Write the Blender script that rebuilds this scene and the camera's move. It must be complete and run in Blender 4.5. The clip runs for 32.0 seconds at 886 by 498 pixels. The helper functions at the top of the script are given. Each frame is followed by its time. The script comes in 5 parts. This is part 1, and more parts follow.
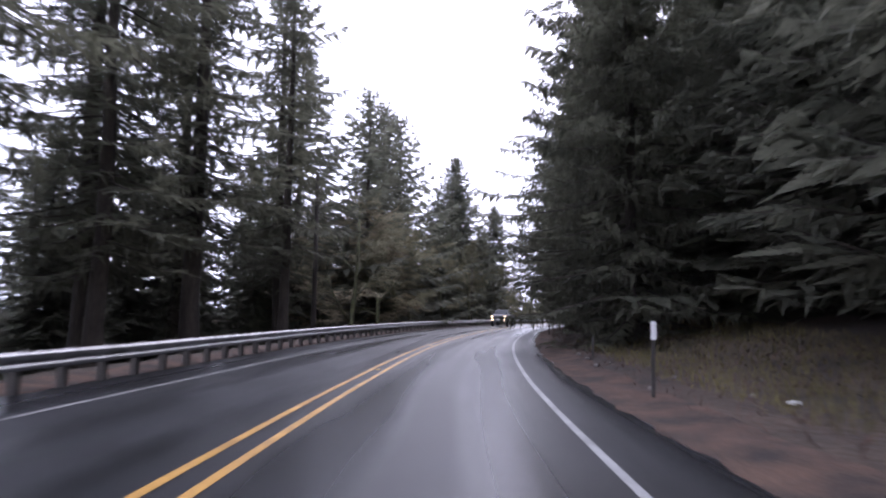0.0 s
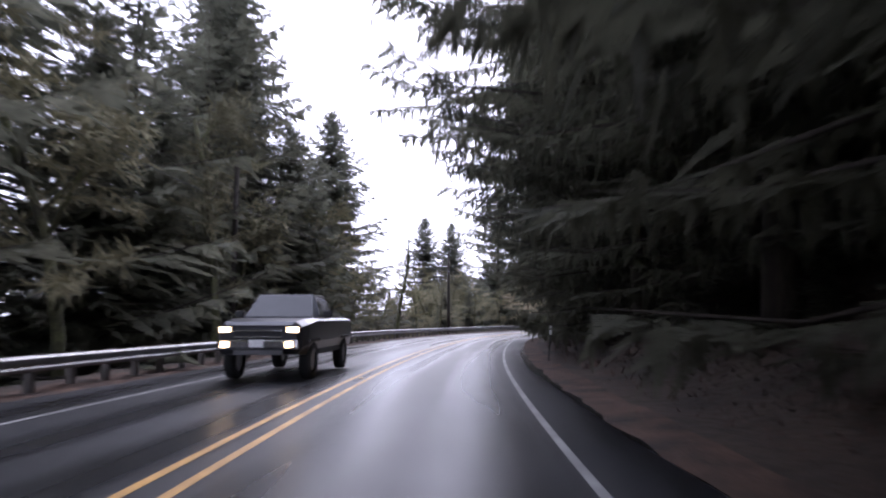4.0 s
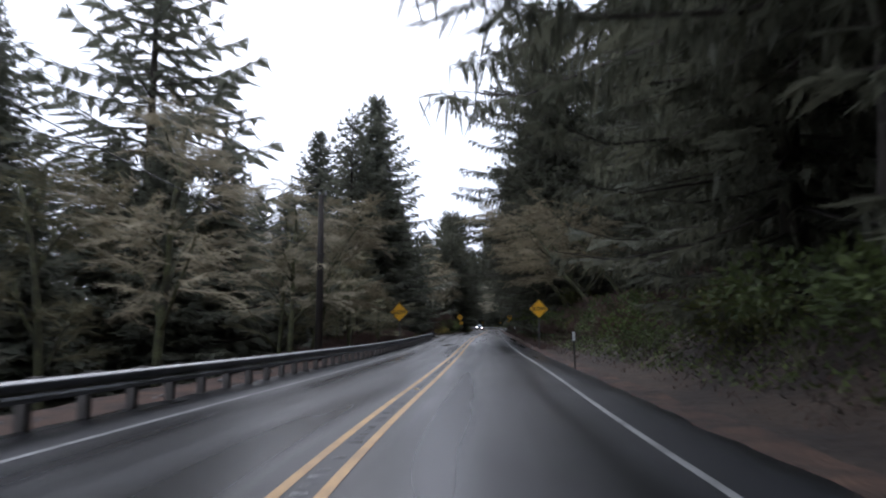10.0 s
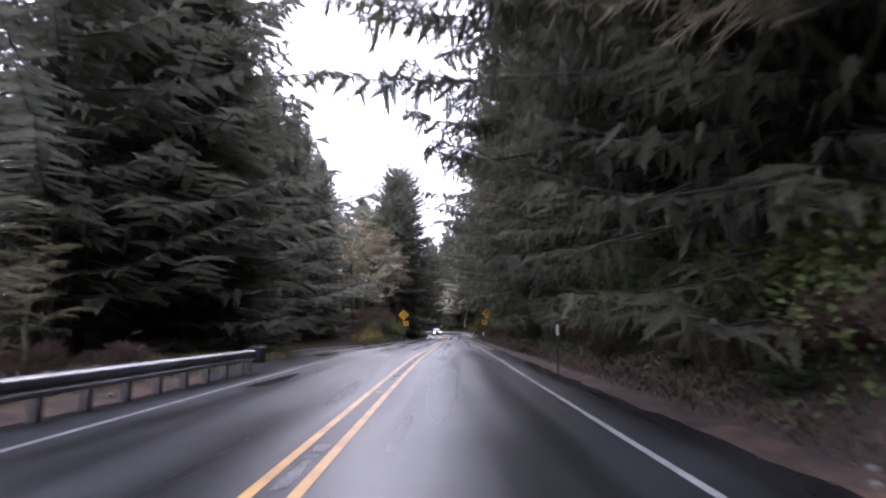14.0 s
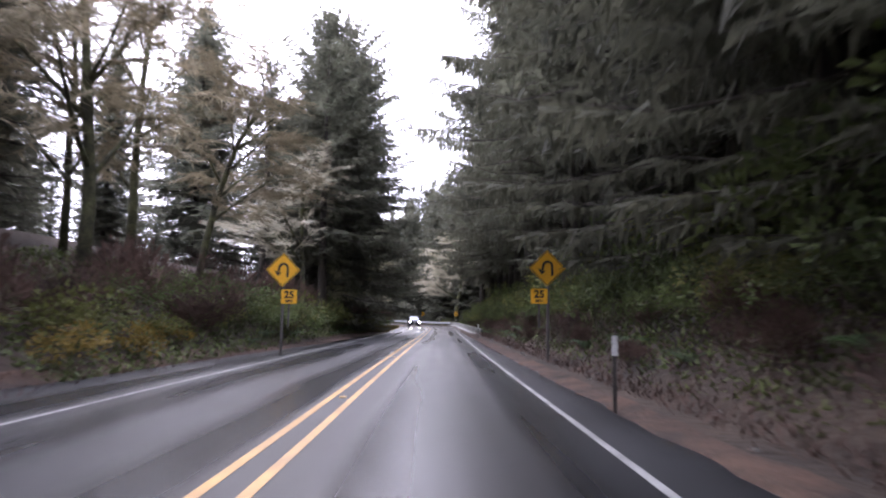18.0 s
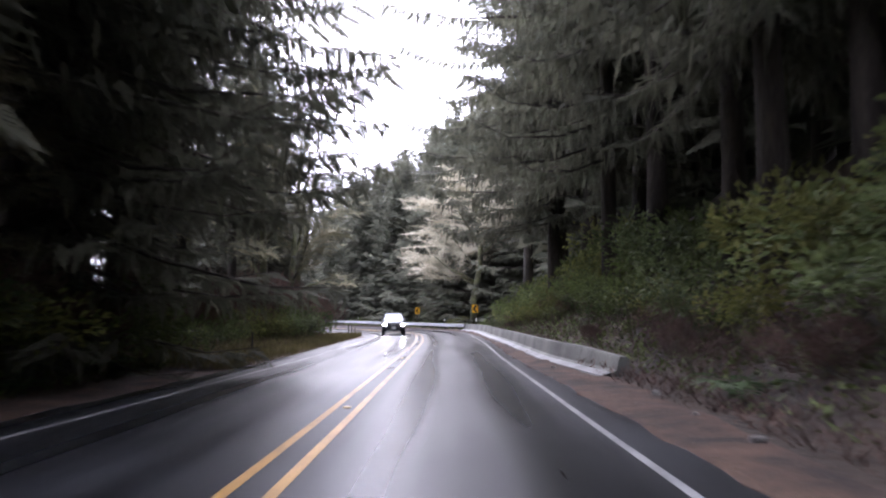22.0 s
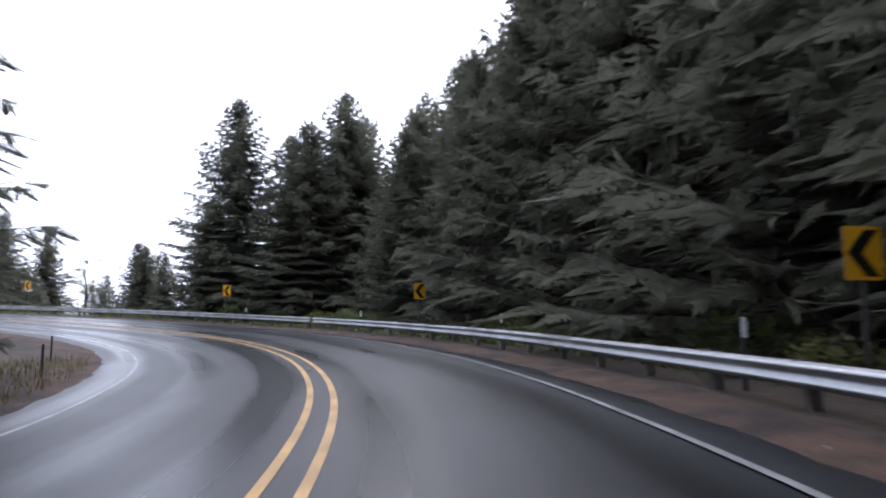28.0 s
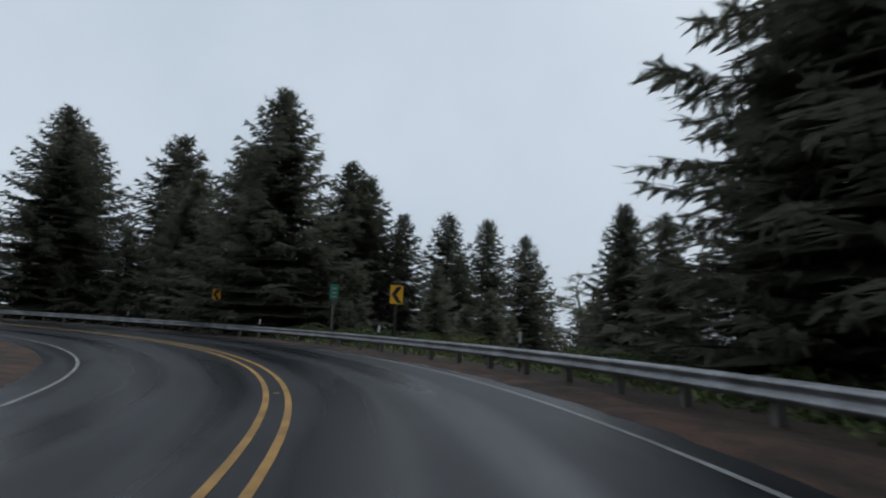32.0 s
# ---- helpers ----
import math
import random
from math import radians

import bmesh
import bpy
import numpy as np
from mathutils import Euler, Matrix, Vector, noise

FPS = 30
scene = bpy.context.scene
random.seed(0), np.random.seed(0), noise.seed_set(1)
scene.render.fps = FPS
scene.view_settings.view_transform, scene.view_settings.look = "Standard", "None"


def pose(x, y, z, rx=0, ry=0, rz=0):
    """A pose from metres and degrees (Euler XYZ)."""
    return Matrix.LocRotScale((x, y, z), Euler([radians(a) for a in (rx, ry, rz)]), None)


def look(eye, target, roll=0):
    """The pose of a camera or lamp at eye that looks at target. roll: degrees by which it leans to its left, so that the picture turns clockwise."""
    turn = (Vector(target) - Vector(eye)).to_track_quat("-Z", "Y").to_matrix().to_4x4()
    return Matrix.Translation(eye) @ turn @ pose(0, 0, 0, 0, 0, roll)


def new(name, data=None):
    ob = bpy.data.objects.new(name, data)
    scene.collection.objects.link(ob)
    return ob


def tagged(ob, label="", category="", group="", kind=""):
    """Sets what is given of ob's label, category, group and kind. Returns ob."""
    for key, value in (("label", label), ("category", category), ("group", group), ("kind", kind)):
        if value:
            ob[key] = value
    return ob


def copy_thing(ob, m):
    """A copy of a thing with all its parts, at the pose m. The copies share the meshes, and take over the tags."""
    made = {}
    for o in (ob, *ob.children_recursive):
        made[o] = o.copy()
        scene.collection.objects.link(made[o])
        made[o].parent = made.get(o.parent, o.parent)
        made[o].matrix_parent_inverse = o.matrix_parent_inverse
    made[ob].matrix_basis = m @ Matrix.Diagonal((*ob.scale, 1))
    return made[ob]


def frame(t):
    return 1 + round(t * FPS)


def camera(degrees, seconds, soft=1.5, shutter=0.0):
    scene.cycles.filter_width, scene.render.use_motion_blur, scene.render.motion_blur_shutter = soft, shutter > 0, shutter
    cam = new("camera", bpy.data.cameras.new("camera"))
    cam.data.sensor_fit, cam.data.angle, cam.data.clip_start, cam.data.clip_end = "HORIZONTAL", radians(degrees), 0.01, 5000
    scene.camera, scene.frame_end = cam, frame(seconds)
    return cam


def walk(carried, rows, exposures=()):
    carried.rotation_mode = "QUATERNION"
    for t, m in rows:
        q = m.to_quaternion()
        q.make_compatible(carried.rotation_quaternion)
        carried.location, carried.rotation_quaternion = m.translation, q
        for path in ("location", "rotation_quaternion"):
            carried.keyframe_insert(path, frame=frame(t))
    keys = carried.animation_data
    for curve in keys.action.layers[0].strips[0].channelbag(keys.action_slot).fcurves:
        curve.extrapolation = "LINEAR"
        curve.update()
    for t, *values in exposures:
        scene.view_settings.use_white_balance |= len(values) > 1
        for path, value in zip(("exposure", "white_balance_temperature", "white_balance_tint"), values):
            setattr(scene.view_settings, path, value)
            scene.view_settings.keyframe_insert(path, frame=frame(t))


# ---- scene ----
cam = camera(69.20, 32.0, soft=2.0, shutter=0.35)

# seconds, eye (x, y, z), yaw, pitch, roll in degrees
PATH = [
    (0.0, -0.00, 0.00, 1.33, 0.00, 5.73, 0.64),
    (0.5, 0.17, 6.92, 1.27, -1.47, 6.07, 0.61),
    (1.0, 0.51, 14.13, 1.22, -2.96, 6.01, 0.09),
    (1.5, 1.07, 21.61, 1.20, -4.74, 6.19, -0.62),
    (2.0, 1.90, 29.31, 1.21, -6.57, 6.23, -0.86),
    (2.5, 3.01, 37.15, 1.24, -8.84, 6.99, 0.87),
    (3.0, 4.34, 45.05, 1.26, -9.90, 6.48, 0.03),
    (3.5, 5.85, 52.92, 1.26, -11.09, 6.36, -0.01),
    (4.0, 7.52, 60.71, 1.24, -12.33, 6.25, 0.01),
    (4.5, 9.33, 68.37, 1.21, -13.24, 5.81, 0.31),
    (5.0, 11.30, 75.85, 1.17, -14.76, 5.76, -0.53),
    (5.5, 13.43, 83.13, 1.13, -16.26, 5.83, -1.59),
    (6.0, 15.70, 90.20, 1.13, -17.73, 5.99, -1.92),
    (6.5, 18.10, 97.09, 1.12, -19.38, 5.99, -1.43),
    (7.0, 20.62, 103.78, 1.09, -21.01, 6.09, -0.84),
    (7.5, 23.24, 110.25, 1.06, -22.66, 6.11, -0.17),
    (8.0, 26.01, 116.50, 1.04, -24.55, 6.16, -0.52),
    (8.5, 28.98, 122.54, 1.02, -26.56, 6.04, -0.61),
    (9.0, 32.19, 128.41, 1.01, -28.76, 6.40, -0.66),
    (9.5, 35.61, 134.11, 1.00, -30.87, 6.48, -0.37),
    (10.0, 39.19, 139.62, 1.01, -32.79, 6.91, -0.14),
    (10.5, 42.88, 144.94, 1.02, -34.56, 6.66, 0.70),
    (11.0, 46.61, 150.10, 0.98, -35.56, 6.22, 0.17),
    (11.5, 50.34, 155.15, 0.93, -35.98, 6.13, -0.23),
    (12.0, 54.03, 160.14, 0.88, -36.01, 5.97, 0.45),
    (12.5, 57.68, 165.08, 0.84, -35.92, 5.85, 1.05),
    (13.0, 61.34, 170.01, 0.81, -36.15, 6.32, 0.04),
    (13.5, 65.03, 174.99, 0.81, -36.38, 6.91, -0.27),
    (14.0, 68.80, 180.03, 0.84, -36.45, 7.35, 0.16),
    (14.5, 72.65, 185.14, 0.90, -36.46, 7.27, 1.55),
    (15.0, 76.56, 190.30, 0.95, -36.63, 6.88, 0.03),
    (15.5, 80.48, 195.47, 1.00, -36.70, 6.79, -0.01),
    (16.0, 84.39, 200.60, 1.04, -36.86, 6.67, 0.00),
    (16.5, 88.28, 205.66, 1.06, -37.13, 6.42, 0.42),
    (17.0, 92.13, 210.61, 1.04, -37.24, 6.23, 0.98),
    (17.5, 95.94, 215.48, 1.01, -37.35, 6.13, 0.97),
    (18.0, 99.71, 220.31, 0.99, -37.54, 6.41, 1.00),
    (18.5, 103.49, 225.19, 0.97, -37.63, 6.43, 0.65),
    (19.0, 107.29, 230.14, 0.96, -37.59, 6.42, 0.23),
    (19.5, 111.10, 235.12, 0.98, -37.36, 6.52, 0.02),
    (20.0, 114.91, 240.13, 0.99, -37.01, 6.47, 0.10),
    (20.5, 118.71, 245.14, 1.01, -37.03, 6.31, 0.05),
    (21.0, 122.51, 250.14, 1.02, -36.98, 6.42, 0.18),
    (21.5, 126.30, 255.11, 1.03, -37.15, 6.60, -0.15),
    (22.0, 130.07, 260.05, 1.03, -37.13, 6.46, 0.26),
    (22.5, 133.82, 264.95, 1.03, -37.38, 6.10, -0.25),
    (23.0, 137.56, 269.79, 1.04, -37.63, 6.20, -0.76),
    (23.5, 141.26, 274.58, 1.06, -37.70, 6.27, -0.52),
    (24.0, 144.91, 279.30, 1.11, -37.62, 6.37, -0.18),
    (24.5, 148.47, 283.95, 1.18, -37.26, 6.01, -0.38),
    (25.0, 151.89, 288.54, 1.28, -36.15, 7.46, -0.01),
    (25.5, 155.13, 293.10, 1.39, -34.54, 7.45, 0.01),
    (26.0, 158.13, 297.68, 1.48, -32.08, 6.99, -0.01),
    (26.5, 160.85, 302.31, 1.50, -29.02, 5.00, -0.70),
    (27.0, 163.22, 307.02, 1.47, -25.02, 4.85, -0.15),
    (27.5, 165.21, 311.85, 1.43, -20.35, 4.99, 0.54),
    (28.0, 166.76, 316.82, 1.42, -14.36, 6.13, 0.14),
    (28.5, 167.79, 321.94, 1.48, -8.91, 6.54, 0.09),
    (29.0, 168.34, 327.16, 1.55, -4.01, 6.75, 0.38),
    (29.5, 168.44, 332.38, 1.61, 0.56, 6.74, 0.18),
    (30.0, 168.11, 337.48, 1.66, 5.99, 7.37, 0.59),
    (30.5, 167.33, 342.41, 1.73, 11.92, 7.71, 0.53),
    (31.0, 166.04, 347.16, 1.81, 18.48, 7.90, 1.14),
    (31.5, 164.22, 351.73, 1.93, 25.06, 8.45, 0.94),
    (32.0, 161.88, 356.11, 2.06, 31.73, 8.47, 1.97),
]


def aimed(x, y, z, yaw, pitch, roll):
    a, b = radians(yaw), radians(pitch)
    way = Vector((-math.sin(a) * math.cos(b), math.cos(a) * math.cos(b), math.sin(b)))
    eye = Vector((x, y, z))
    return look(eye, eye + way * 10, roll)


walk(cam, [(row[0], aimed(*row[1:])) for row in PATH],
     exposures=[(0, 1.22, 5800, 27), (1, 1.4, 5800, 27), (2, 1.56, 5800, 27), (4.5, 1.15, 5800, 26), (6, -0.05, 6300, 22), (7.2, -0.72, 6100, 9), (8.2, -0.72, 6050, 7), (9.5, 0.13, 5800, 10), (11, 0.52, 5850, 24), (12.2, 0.9, 5850, 27), (13.2, 0.91, 5850, 28), (14.2, 1.74, 5850, 28), (16, 1.88, 5900, 27), (19, 2.45, 6000, 27), (20, 2.95, 6000, 20), (21, 3, 6000, 19), (22, 2.45, 5900, 26), (23, 1.95, 5900, 26), (24.5, 1.85, 5850, 25), (26.5, 1.25, 5850, 24), (27.2, 1.08, 5850, 22), (28.5, 0.52, 5850, 14), (29.2, -0.3, 6050, 11), (31, -0.65, 6050, 10), (32, -0.82, 6000, 5)])

# ---------------------------------------------------------------- sky and light
world = bpy.data.worlds.new("overcast_sky")
scene.world = world
world.use_nodes = True
wn, wl = world.node_tree.nodes, world.node_tree.links
wn.clear()
w_out = wn.new("ShaderNodeOutputWorld")
w_bg = wn.new("ShaderNodeBackground")
w_sky = wn.new("ShaderNodeTexSky")
w_sky.sky_type = "NISHITA"
w_sky.sun_disc = False
w_sky.sun_elevation = radians(38)
w_sky.sun_rotation = radians(20)
w_sky.dust_density = 4.0
w_dim = wn.new("ShaderNodeMix")
w_dim.data_type = "RGBA"
w_dim.inputs["Factor"].default_value = 0.93
w_cloud = wn.new("ShaderNodeTexNoise")
w_cloud.inputs["Scale"].default_value = 1.7
w_cloud.inputs["Detail"].default_value = 5
w_ramp = wn.new("ShaderNodeValToRGB")
w_ramp.color_ramp.elements[0].position = 0.3
w_ramp.color_ramp.elements[0].color = (8.6, 9.2, 10.2, 1)
w_ramp.color_ramp.elements[1].position = 0.75
w_ramp.color_ramp.elements[1].color = (11.6, 12.0, 12.8, 1)
w_co = wn.new("ShaderNodeTexCoord")
wl.new(w_co.outputs["Generated"], w_cloud.inputs["Vector"])
wl.new(w_cloud.outputs["Fac"], w_ramp.inputs["Fac"])
wl.new(w_sky.outputs["Color"], w_dim.inputs[6])
wl.new(w_ramp.outputs["Color"], w_dim.inputs[7])
wl.new(w_dim.outputs[2], w_bg.inputs["Color"])
w_bg.inputs["Strength"].default_value = 0.11
wl.new(w_bg.outputs["Background"], w_out.inputs["Surface"])

sun = new("sun_behind_cloud", bpy.data.lights.new("sun_behind_cloud", "SUN"))
sun.data.energy = 0.7
sun.data.angle = radians(40)
sun.data.color = (1.0, 0.97, 0.93)
sun.matrix_world = look((0, 0, 60), (math.sin(radians(20)) * -30, math.cos(radians(20)) * -30, 36))

# ---------------------------------------------------------------- materials
def mat(name, base, rough=0.8, vary=0.25, scale=3.0, bump=0.0, bump_scale=20.0, metal=0.0, spec=0.5, second=None, fine=None,
        emit=None, per_object=0.0, coords="Object", stretch=(1, 1, 1), rough_vary=0.0, dist=0.02, through_light=0.0, gaps=0.0):
    """A surface with a large and a fine variation of its colour, grain and relief."""
    m = bpy.data.materials.new(name)
    m.use_nodes = True
    n, l = m.node_tree.nodes, m.node_tree.links
    b = n["Principled BSDF"]
    b.inputs["Roughness"].default_value = rough
    b.inputs["Metallic"].default_value = metal
    b.inputs["Specular IOR Level"].default_value = spec
    co = n.new("ShaderNodeTexCoord")
    mp = n.new("ShaderNodeMapping")
    mp.inputs["Scale"].default_value = stretch
    l.new(co.outputs[coords], mp.inputs["Vector"])
    n1 = n.new("ShaderNodeTexNoise")
    n1.inputs["Scale"].default_value = scale
    n1.inputs["Detail"].default_value = 6
    n2 = n.new("ShaderNodeTexNoise")
    n2.inputs["Scale"].default_value = scale * 9 if fine is None else fine
    n2.inputs["Detail"].default_value = 3
    for k in (n1, n2):
        l.new(mp.outputs["Vector"], k.inputs["Vector"])
    r = n.new("ShaderNodeValToRGB")
    dark = [c * (1 - vary) for c in base]
    light = second if second else [min(1, c * (1 + vary)) for c in base]
    r.color_ramp.elements[0].position, r.color_ramp.elements[1].position = 0.33, 0.67
    r.color_ramp.elements[0].color, r.color_ramp.elements[1].color = (*dark, 1), (*light, 1)
    l.new(n1.outputs["Fac"], r.inputs["Fac"])
    mx = n.new("ShaderNodeMix")
    mx.data_type, mx.blend_type = "RGBA", "MULTIPLY"
    mx.inputs["Factor"].default_value = 1.0
    r2 = n.new("ShaderNodeMapRange")
    r2.inputs["From Min"].default_value, r2.inputs["From Max"].default_value = 0.25, 0.75
    r2.inputs["To Min"].default_value, r2.inputs["To Max"].default_value = 1 - vary * 0.8, 1 + vary * 0.6
    l.new(n2.outputs["Fac"], r2.inputs["Value"])
    l.new(r.outputs["Color"], mx.inputs[6])
    l.new(r2.outputs["Result"], mx.inputs[7])
    last = mx.outputs[2]
    if per_object:
        oi = n.new("ShaderNodeObjectInfo")
        r3 = n.new("ShaderNodeMapRange")
        r3.inputs["To Min"].default_value, r3.inputs["To Max"].default_value = 1 - per_object, 1 + per_object
        l.new(oi.outputs["Random"], r3.inputs["Value"])
        m3 = n.new("ShaderNodeMix")
        m3.data_type, m3.blend_type = "RGBA", "MULTIPLY"
        m3.inputs["Factor"].default_value = 1.0
        l.new(last, m3.inputs[6])
        l.new(r3.outputs["Result"], m3.inputs[7])
        last = m3.outputs[2]
    l.new(last, b.inputs["Base Color"])
    if rough_vary:
        r4 = n.new("ShaderNodeMapRange")
        r4.inputs["From Min"].default_value, r4.inputs["From Max"].default_value = 0.3, 0.7
        r4.inputs["To Min"].default_value, r4.inputs["To Max"].default_value = rough - rough_vary, rough + rough_vary
        l.new(n1.outputs["Fac"], r4.inputs["Value"])
        l.new(r4.outputs["Result"], b.inputs["Roughness"])
    if bump:
        n3 = n.new("ShaderNodeTexNoise")
        n3.inputs["Scale"].default_value = bump_scale
        n3.inputs["Detail"].default_value = 4
        l.new(mp.outputs["Vector"], n3.inputs["Vector"])
        bp = n.new("ShaderNodeBump")
        bp.inputs["Strength"].default_value = bump
        bp.inputs["Distance"].default_value = dist
        l.new(n3.outputs["Fac"], bp.inputs["Height"])
        l.new(bp.outputs["Normal"], b.inputs["Normal"])
    if through_light:
        tr = n.new("ShaderNodeBsdfTranslucent")
        ms = n.new("ShaderNodeMixShader")
        ms.inputs["Fac"].default_value = through_light
        l.new(last, tr.inputs["Color"])
        l.new(b.outputs["BSDF"], ms.inputs[1])
        l.new(tr.outputs["BSDF"], ms.inputs[2])
        l.new(ms.outputs["Shader"], n["Material Output"].inputs["Surface"])
    if gaps:
        def calc(op, a, c=None, clamp=False):
            k = n.new("ShaderNodeMath")
            k.operation, k.use_clamp = op, clamp
            for i, q in enumerate((a, c)):
                if isinstance(q, (int, float)):
                    k.inputs[i].default_value = q
                elif q is not None:
                    l.new(q, k.inputs[i])
            return k.outputs[0]

        # each spray is a midrib with side twigs, its outline uneven; U runs across it, V from its foot to its tip
        tp = n.new("ShaderNodeBsdfTransparent")
        n5 = n.new("ShaderNodeTexNoise")
        n5.inputs["Scale"].default_value = gaps
        n5.inputs["Detail"].default_value = 2
        l.new(co.outputs["Object"], n5.inputs["Vector"])
        spl = n.new("ShaderNodeSeparateXYZ")
        l.new(co.outputs["UV"], spl.inputs["Vector"])
        au, v, grain = calc("ABSOLUTE", spl.outputs["X"]), spl.outputs["Y"], n5.outputs["Fac"]
        turn = calc("MULTIPLY", calc("SUBTRACT", v, calc("MULTIPLY", au, 0.45)), 8.5)
        comb = calc("LESS_THAN", calc("FRACT", calc("ADD", calc("ADD", turn, 3.0), calc("MULTIPLY", grain, 2.2))), 0.66)
        foot = calc("LESS_THAN", au, calc("ADD", 0.16, calc("MULTIPLY", v, 2.4)))
        rim = calc("LESS_THAN", au, calc("MULTIPLY", calc("SUBTRACT", 1.0, v), calc("ADD", 0.45, calc("MULTIPLY", grain, 0.9))))
        twigs = calc("MULTIPLY", comb, calc("MULTIPLY", foot, rim))
        solid = calc("MAXIMUM", twigs, calc("LESS_THAN", au, 0.09))
        mg = n.new("ShaderNodeMixShader")
        out = n["Material Output"].inputs["Surface"]
        last_sh = out.links[0].from_socket
        l.new(solid, mg.inputs["Fac"])
        l.new(tp.outputs["BSDF"], mg.inputs[1])
        l.new(last_sh, mg.inputs[2])
        l.new(mg.outputs["Shader"], out)
    if emit:
        b.inputs["Emission Color"].default_value = (*emit[:3], 1)
        b.inputs["Emission Strength"].default_value = emit[3]
    return m


def asphalt_material():
    """Wet worn asphalt: two polished wheel tracks a lane, damp stains and tar patches; U runs across the road, V along it, in metres."""
    m = mat("wet_asphalt", (0.019, 0.0194, 0.0215), spec=0.205, rough=0.40, vary=0.34, scale=0.35, fine=38, bump=0.35, bump_scale=90, coords="UV", dist=0.006)
    n, l = m.node_tree.nodes, m.node_tree.links
    b = n["Principled BSDF"]
    uv = n.new("ShaderNodeTexCoord")
    sep = n.new("ShaderNodeSeparateXYZ")
    l.new(uv.outputs["UV"], sep.inputs["Vector"])
    wob = n.new("ShaderNodeTexNoise")
    wob.inputs["Scale"].default_value = 0.12
    l.new(uv.outputs["UV"], wob.inputs["Vector"])
    add = n.new("ShaderNodeMath")
    add.operation = "MULTIPLY_ADD"
    add.inputs[1].default_value = 0.8
    l.new(wob.outputs["Fac"], add.inputs[0])
    l.new(sep.outputs["X"], add.inputs[2])
    wave = n.new("ShaderNodeMath")
    wave.operation = "MULTIPLY"
    wave.inputs[1].default_value = 2 * math.pi / 1.8
    l.new(add.outputs[0], wave.inputs[0])
    si = n.new("ShaderNodeMath")
    si.operation = "SINE"
    l.new(wave.outputs[0], si.inputs[0])
    stain = n.new("ShaderNodeTexNoise")
    stain.inputs["Scale"].default_value = 1.0
    stain.inputs["Detail"].default_value = 2
    mp = n.new("ShaderNodeMapping")
    mp.inputs["Scale"].default_value = (0.85, 0.03, 1)
    l.new(uv.outputs["UV"], mp.inputs["Vector"])
    l.new(mp.outputs["Vector"], stain.inputs["Vector"])
    tot = n.new("ShaderNodeMath")
    tot.operation = "MULTIPLY_ADD"
    tot.inputs[1].default_value = 0.13
    l.new(si.outputs[0], tot.inputs[0])
    l.new(stain.outputs["Fac"], tot.inputs[2])
    rr = n.new("ShaderNodeMapRange")
    rr.inputs["From Min"].default_value, rr.inputs["From Max"].default_value = 0.30, 0.72
    rr.inputs["To Min"].default_value, rr.inputs["To Max"].default_value = 0.26, 0.48
    rr.interpolation_type = "SMOOTHSTEP"
    l.new(tot.outputs[0], rr.inputs["Value"])
    l.new(rr.outputs["Result"], b.inputs["Roughness"])
    old = b.inputs["Base Color"].links[0].from_socket
    mx = n.new("ShaderNodeMix")
    mx.data_type, mx.blend_type = "RGBA", "MULTIPLY"
    mx.inputs["Factor"].default_value = 1.0
    r5 = n.new("ShaderNodeMapRange")
    r5.inputs["From Min"].default_value, r5.inputs["From Max"].default_value = 0.30, 0.72
    r5.inputs["To Min"].default_value, r5.inputs["To Max"].default_value = 0.74, 1.2
    r5.interpolation_type = "SMOOTHSTEP"
    l.new(tot.outputs[0], r5.inputs["Value"])
    l.new(old, mx.inputs[6])
    l.new(r5.outputs["Result"], mx.inputs[7])
    l.new(mx.outputs[2], b.inputs["Base Color"])
    return m


M_ROAD = asphalt_material()
M_YELLOW = mat("worn_yellow_line_paint", (0.46, 0.235, 0.035), rough=0.5, vary=0.3, scale=1.2, fine=30, second=(0.54, 0.29, 0.05), bump=0.3, bump_scale=60, dist=0.004)
M_YELLOW_WORN = mat("scuffed_muddy_yellow_paint", (0.13, 0.085, 0.045), rough=0.5, vary=0.5, scale=1.6, fine=22, second=(0.42, 0.23, 0.05), bump=0.3, bump_scale=60, dist=0.004)
M_WHITE = mat("worn_white_line_paint", (0.25, 0.25, 0.24), rough=0.5, vary=0.3, scale=1.3, fine=30, second=(0.33, 0.33, 0.32), bump=0.3, bump_scale=60, dist=0.004)
M_DUFF = mat("red_brown_needle_duff", (0.048, 0.030, 0.022), rough=0.95, vary=0.55, scale=1.3, fine=17, second=(0.105, 0.058, 0.036), bump=0.9, bump_scale=14, dist=0.05)
M_GROUND = mat("forest_floor_soil_and_moss", (0.040, 0.027, 0.019), rough=0.95, vary=0.45, scale=0.35, fine=6, second=(0.066, 0.044, 0.028), bump=0.9, bump_scale=5, dist=0.12)
M_NEEDLE = mat("dark_spruce_needles", (0.119, 0.123, 0.088), rough=0.75, vary=0.35, scale=0.5, fine=6, second=(0.167, 0.167, 0.115), per_object=0.2, spec=0.2, through_light=0.48, gaps=10.0)
M_NEEDLE_B = mat("grey_green_fir_needles", (0.137, 0.144, 0.105), rough=0.75, vary=0.35, scale=0.5, fine=6, second=(0.19, 0.19, 0.138), per_object=0.22, spec=0.2, through_light=0.48, gaps=9.0)
M_BARK = mat("grey_brown_conifer_bark", (0.048, 0.038, 0.030), rough=0.95, vary=0.4, scale=2.0, fine=16, stretch=(1, 1, 0.2), bump=1.0, bump_scale=10, dist=0.06, second=(0.075, 0.062, 0.048))
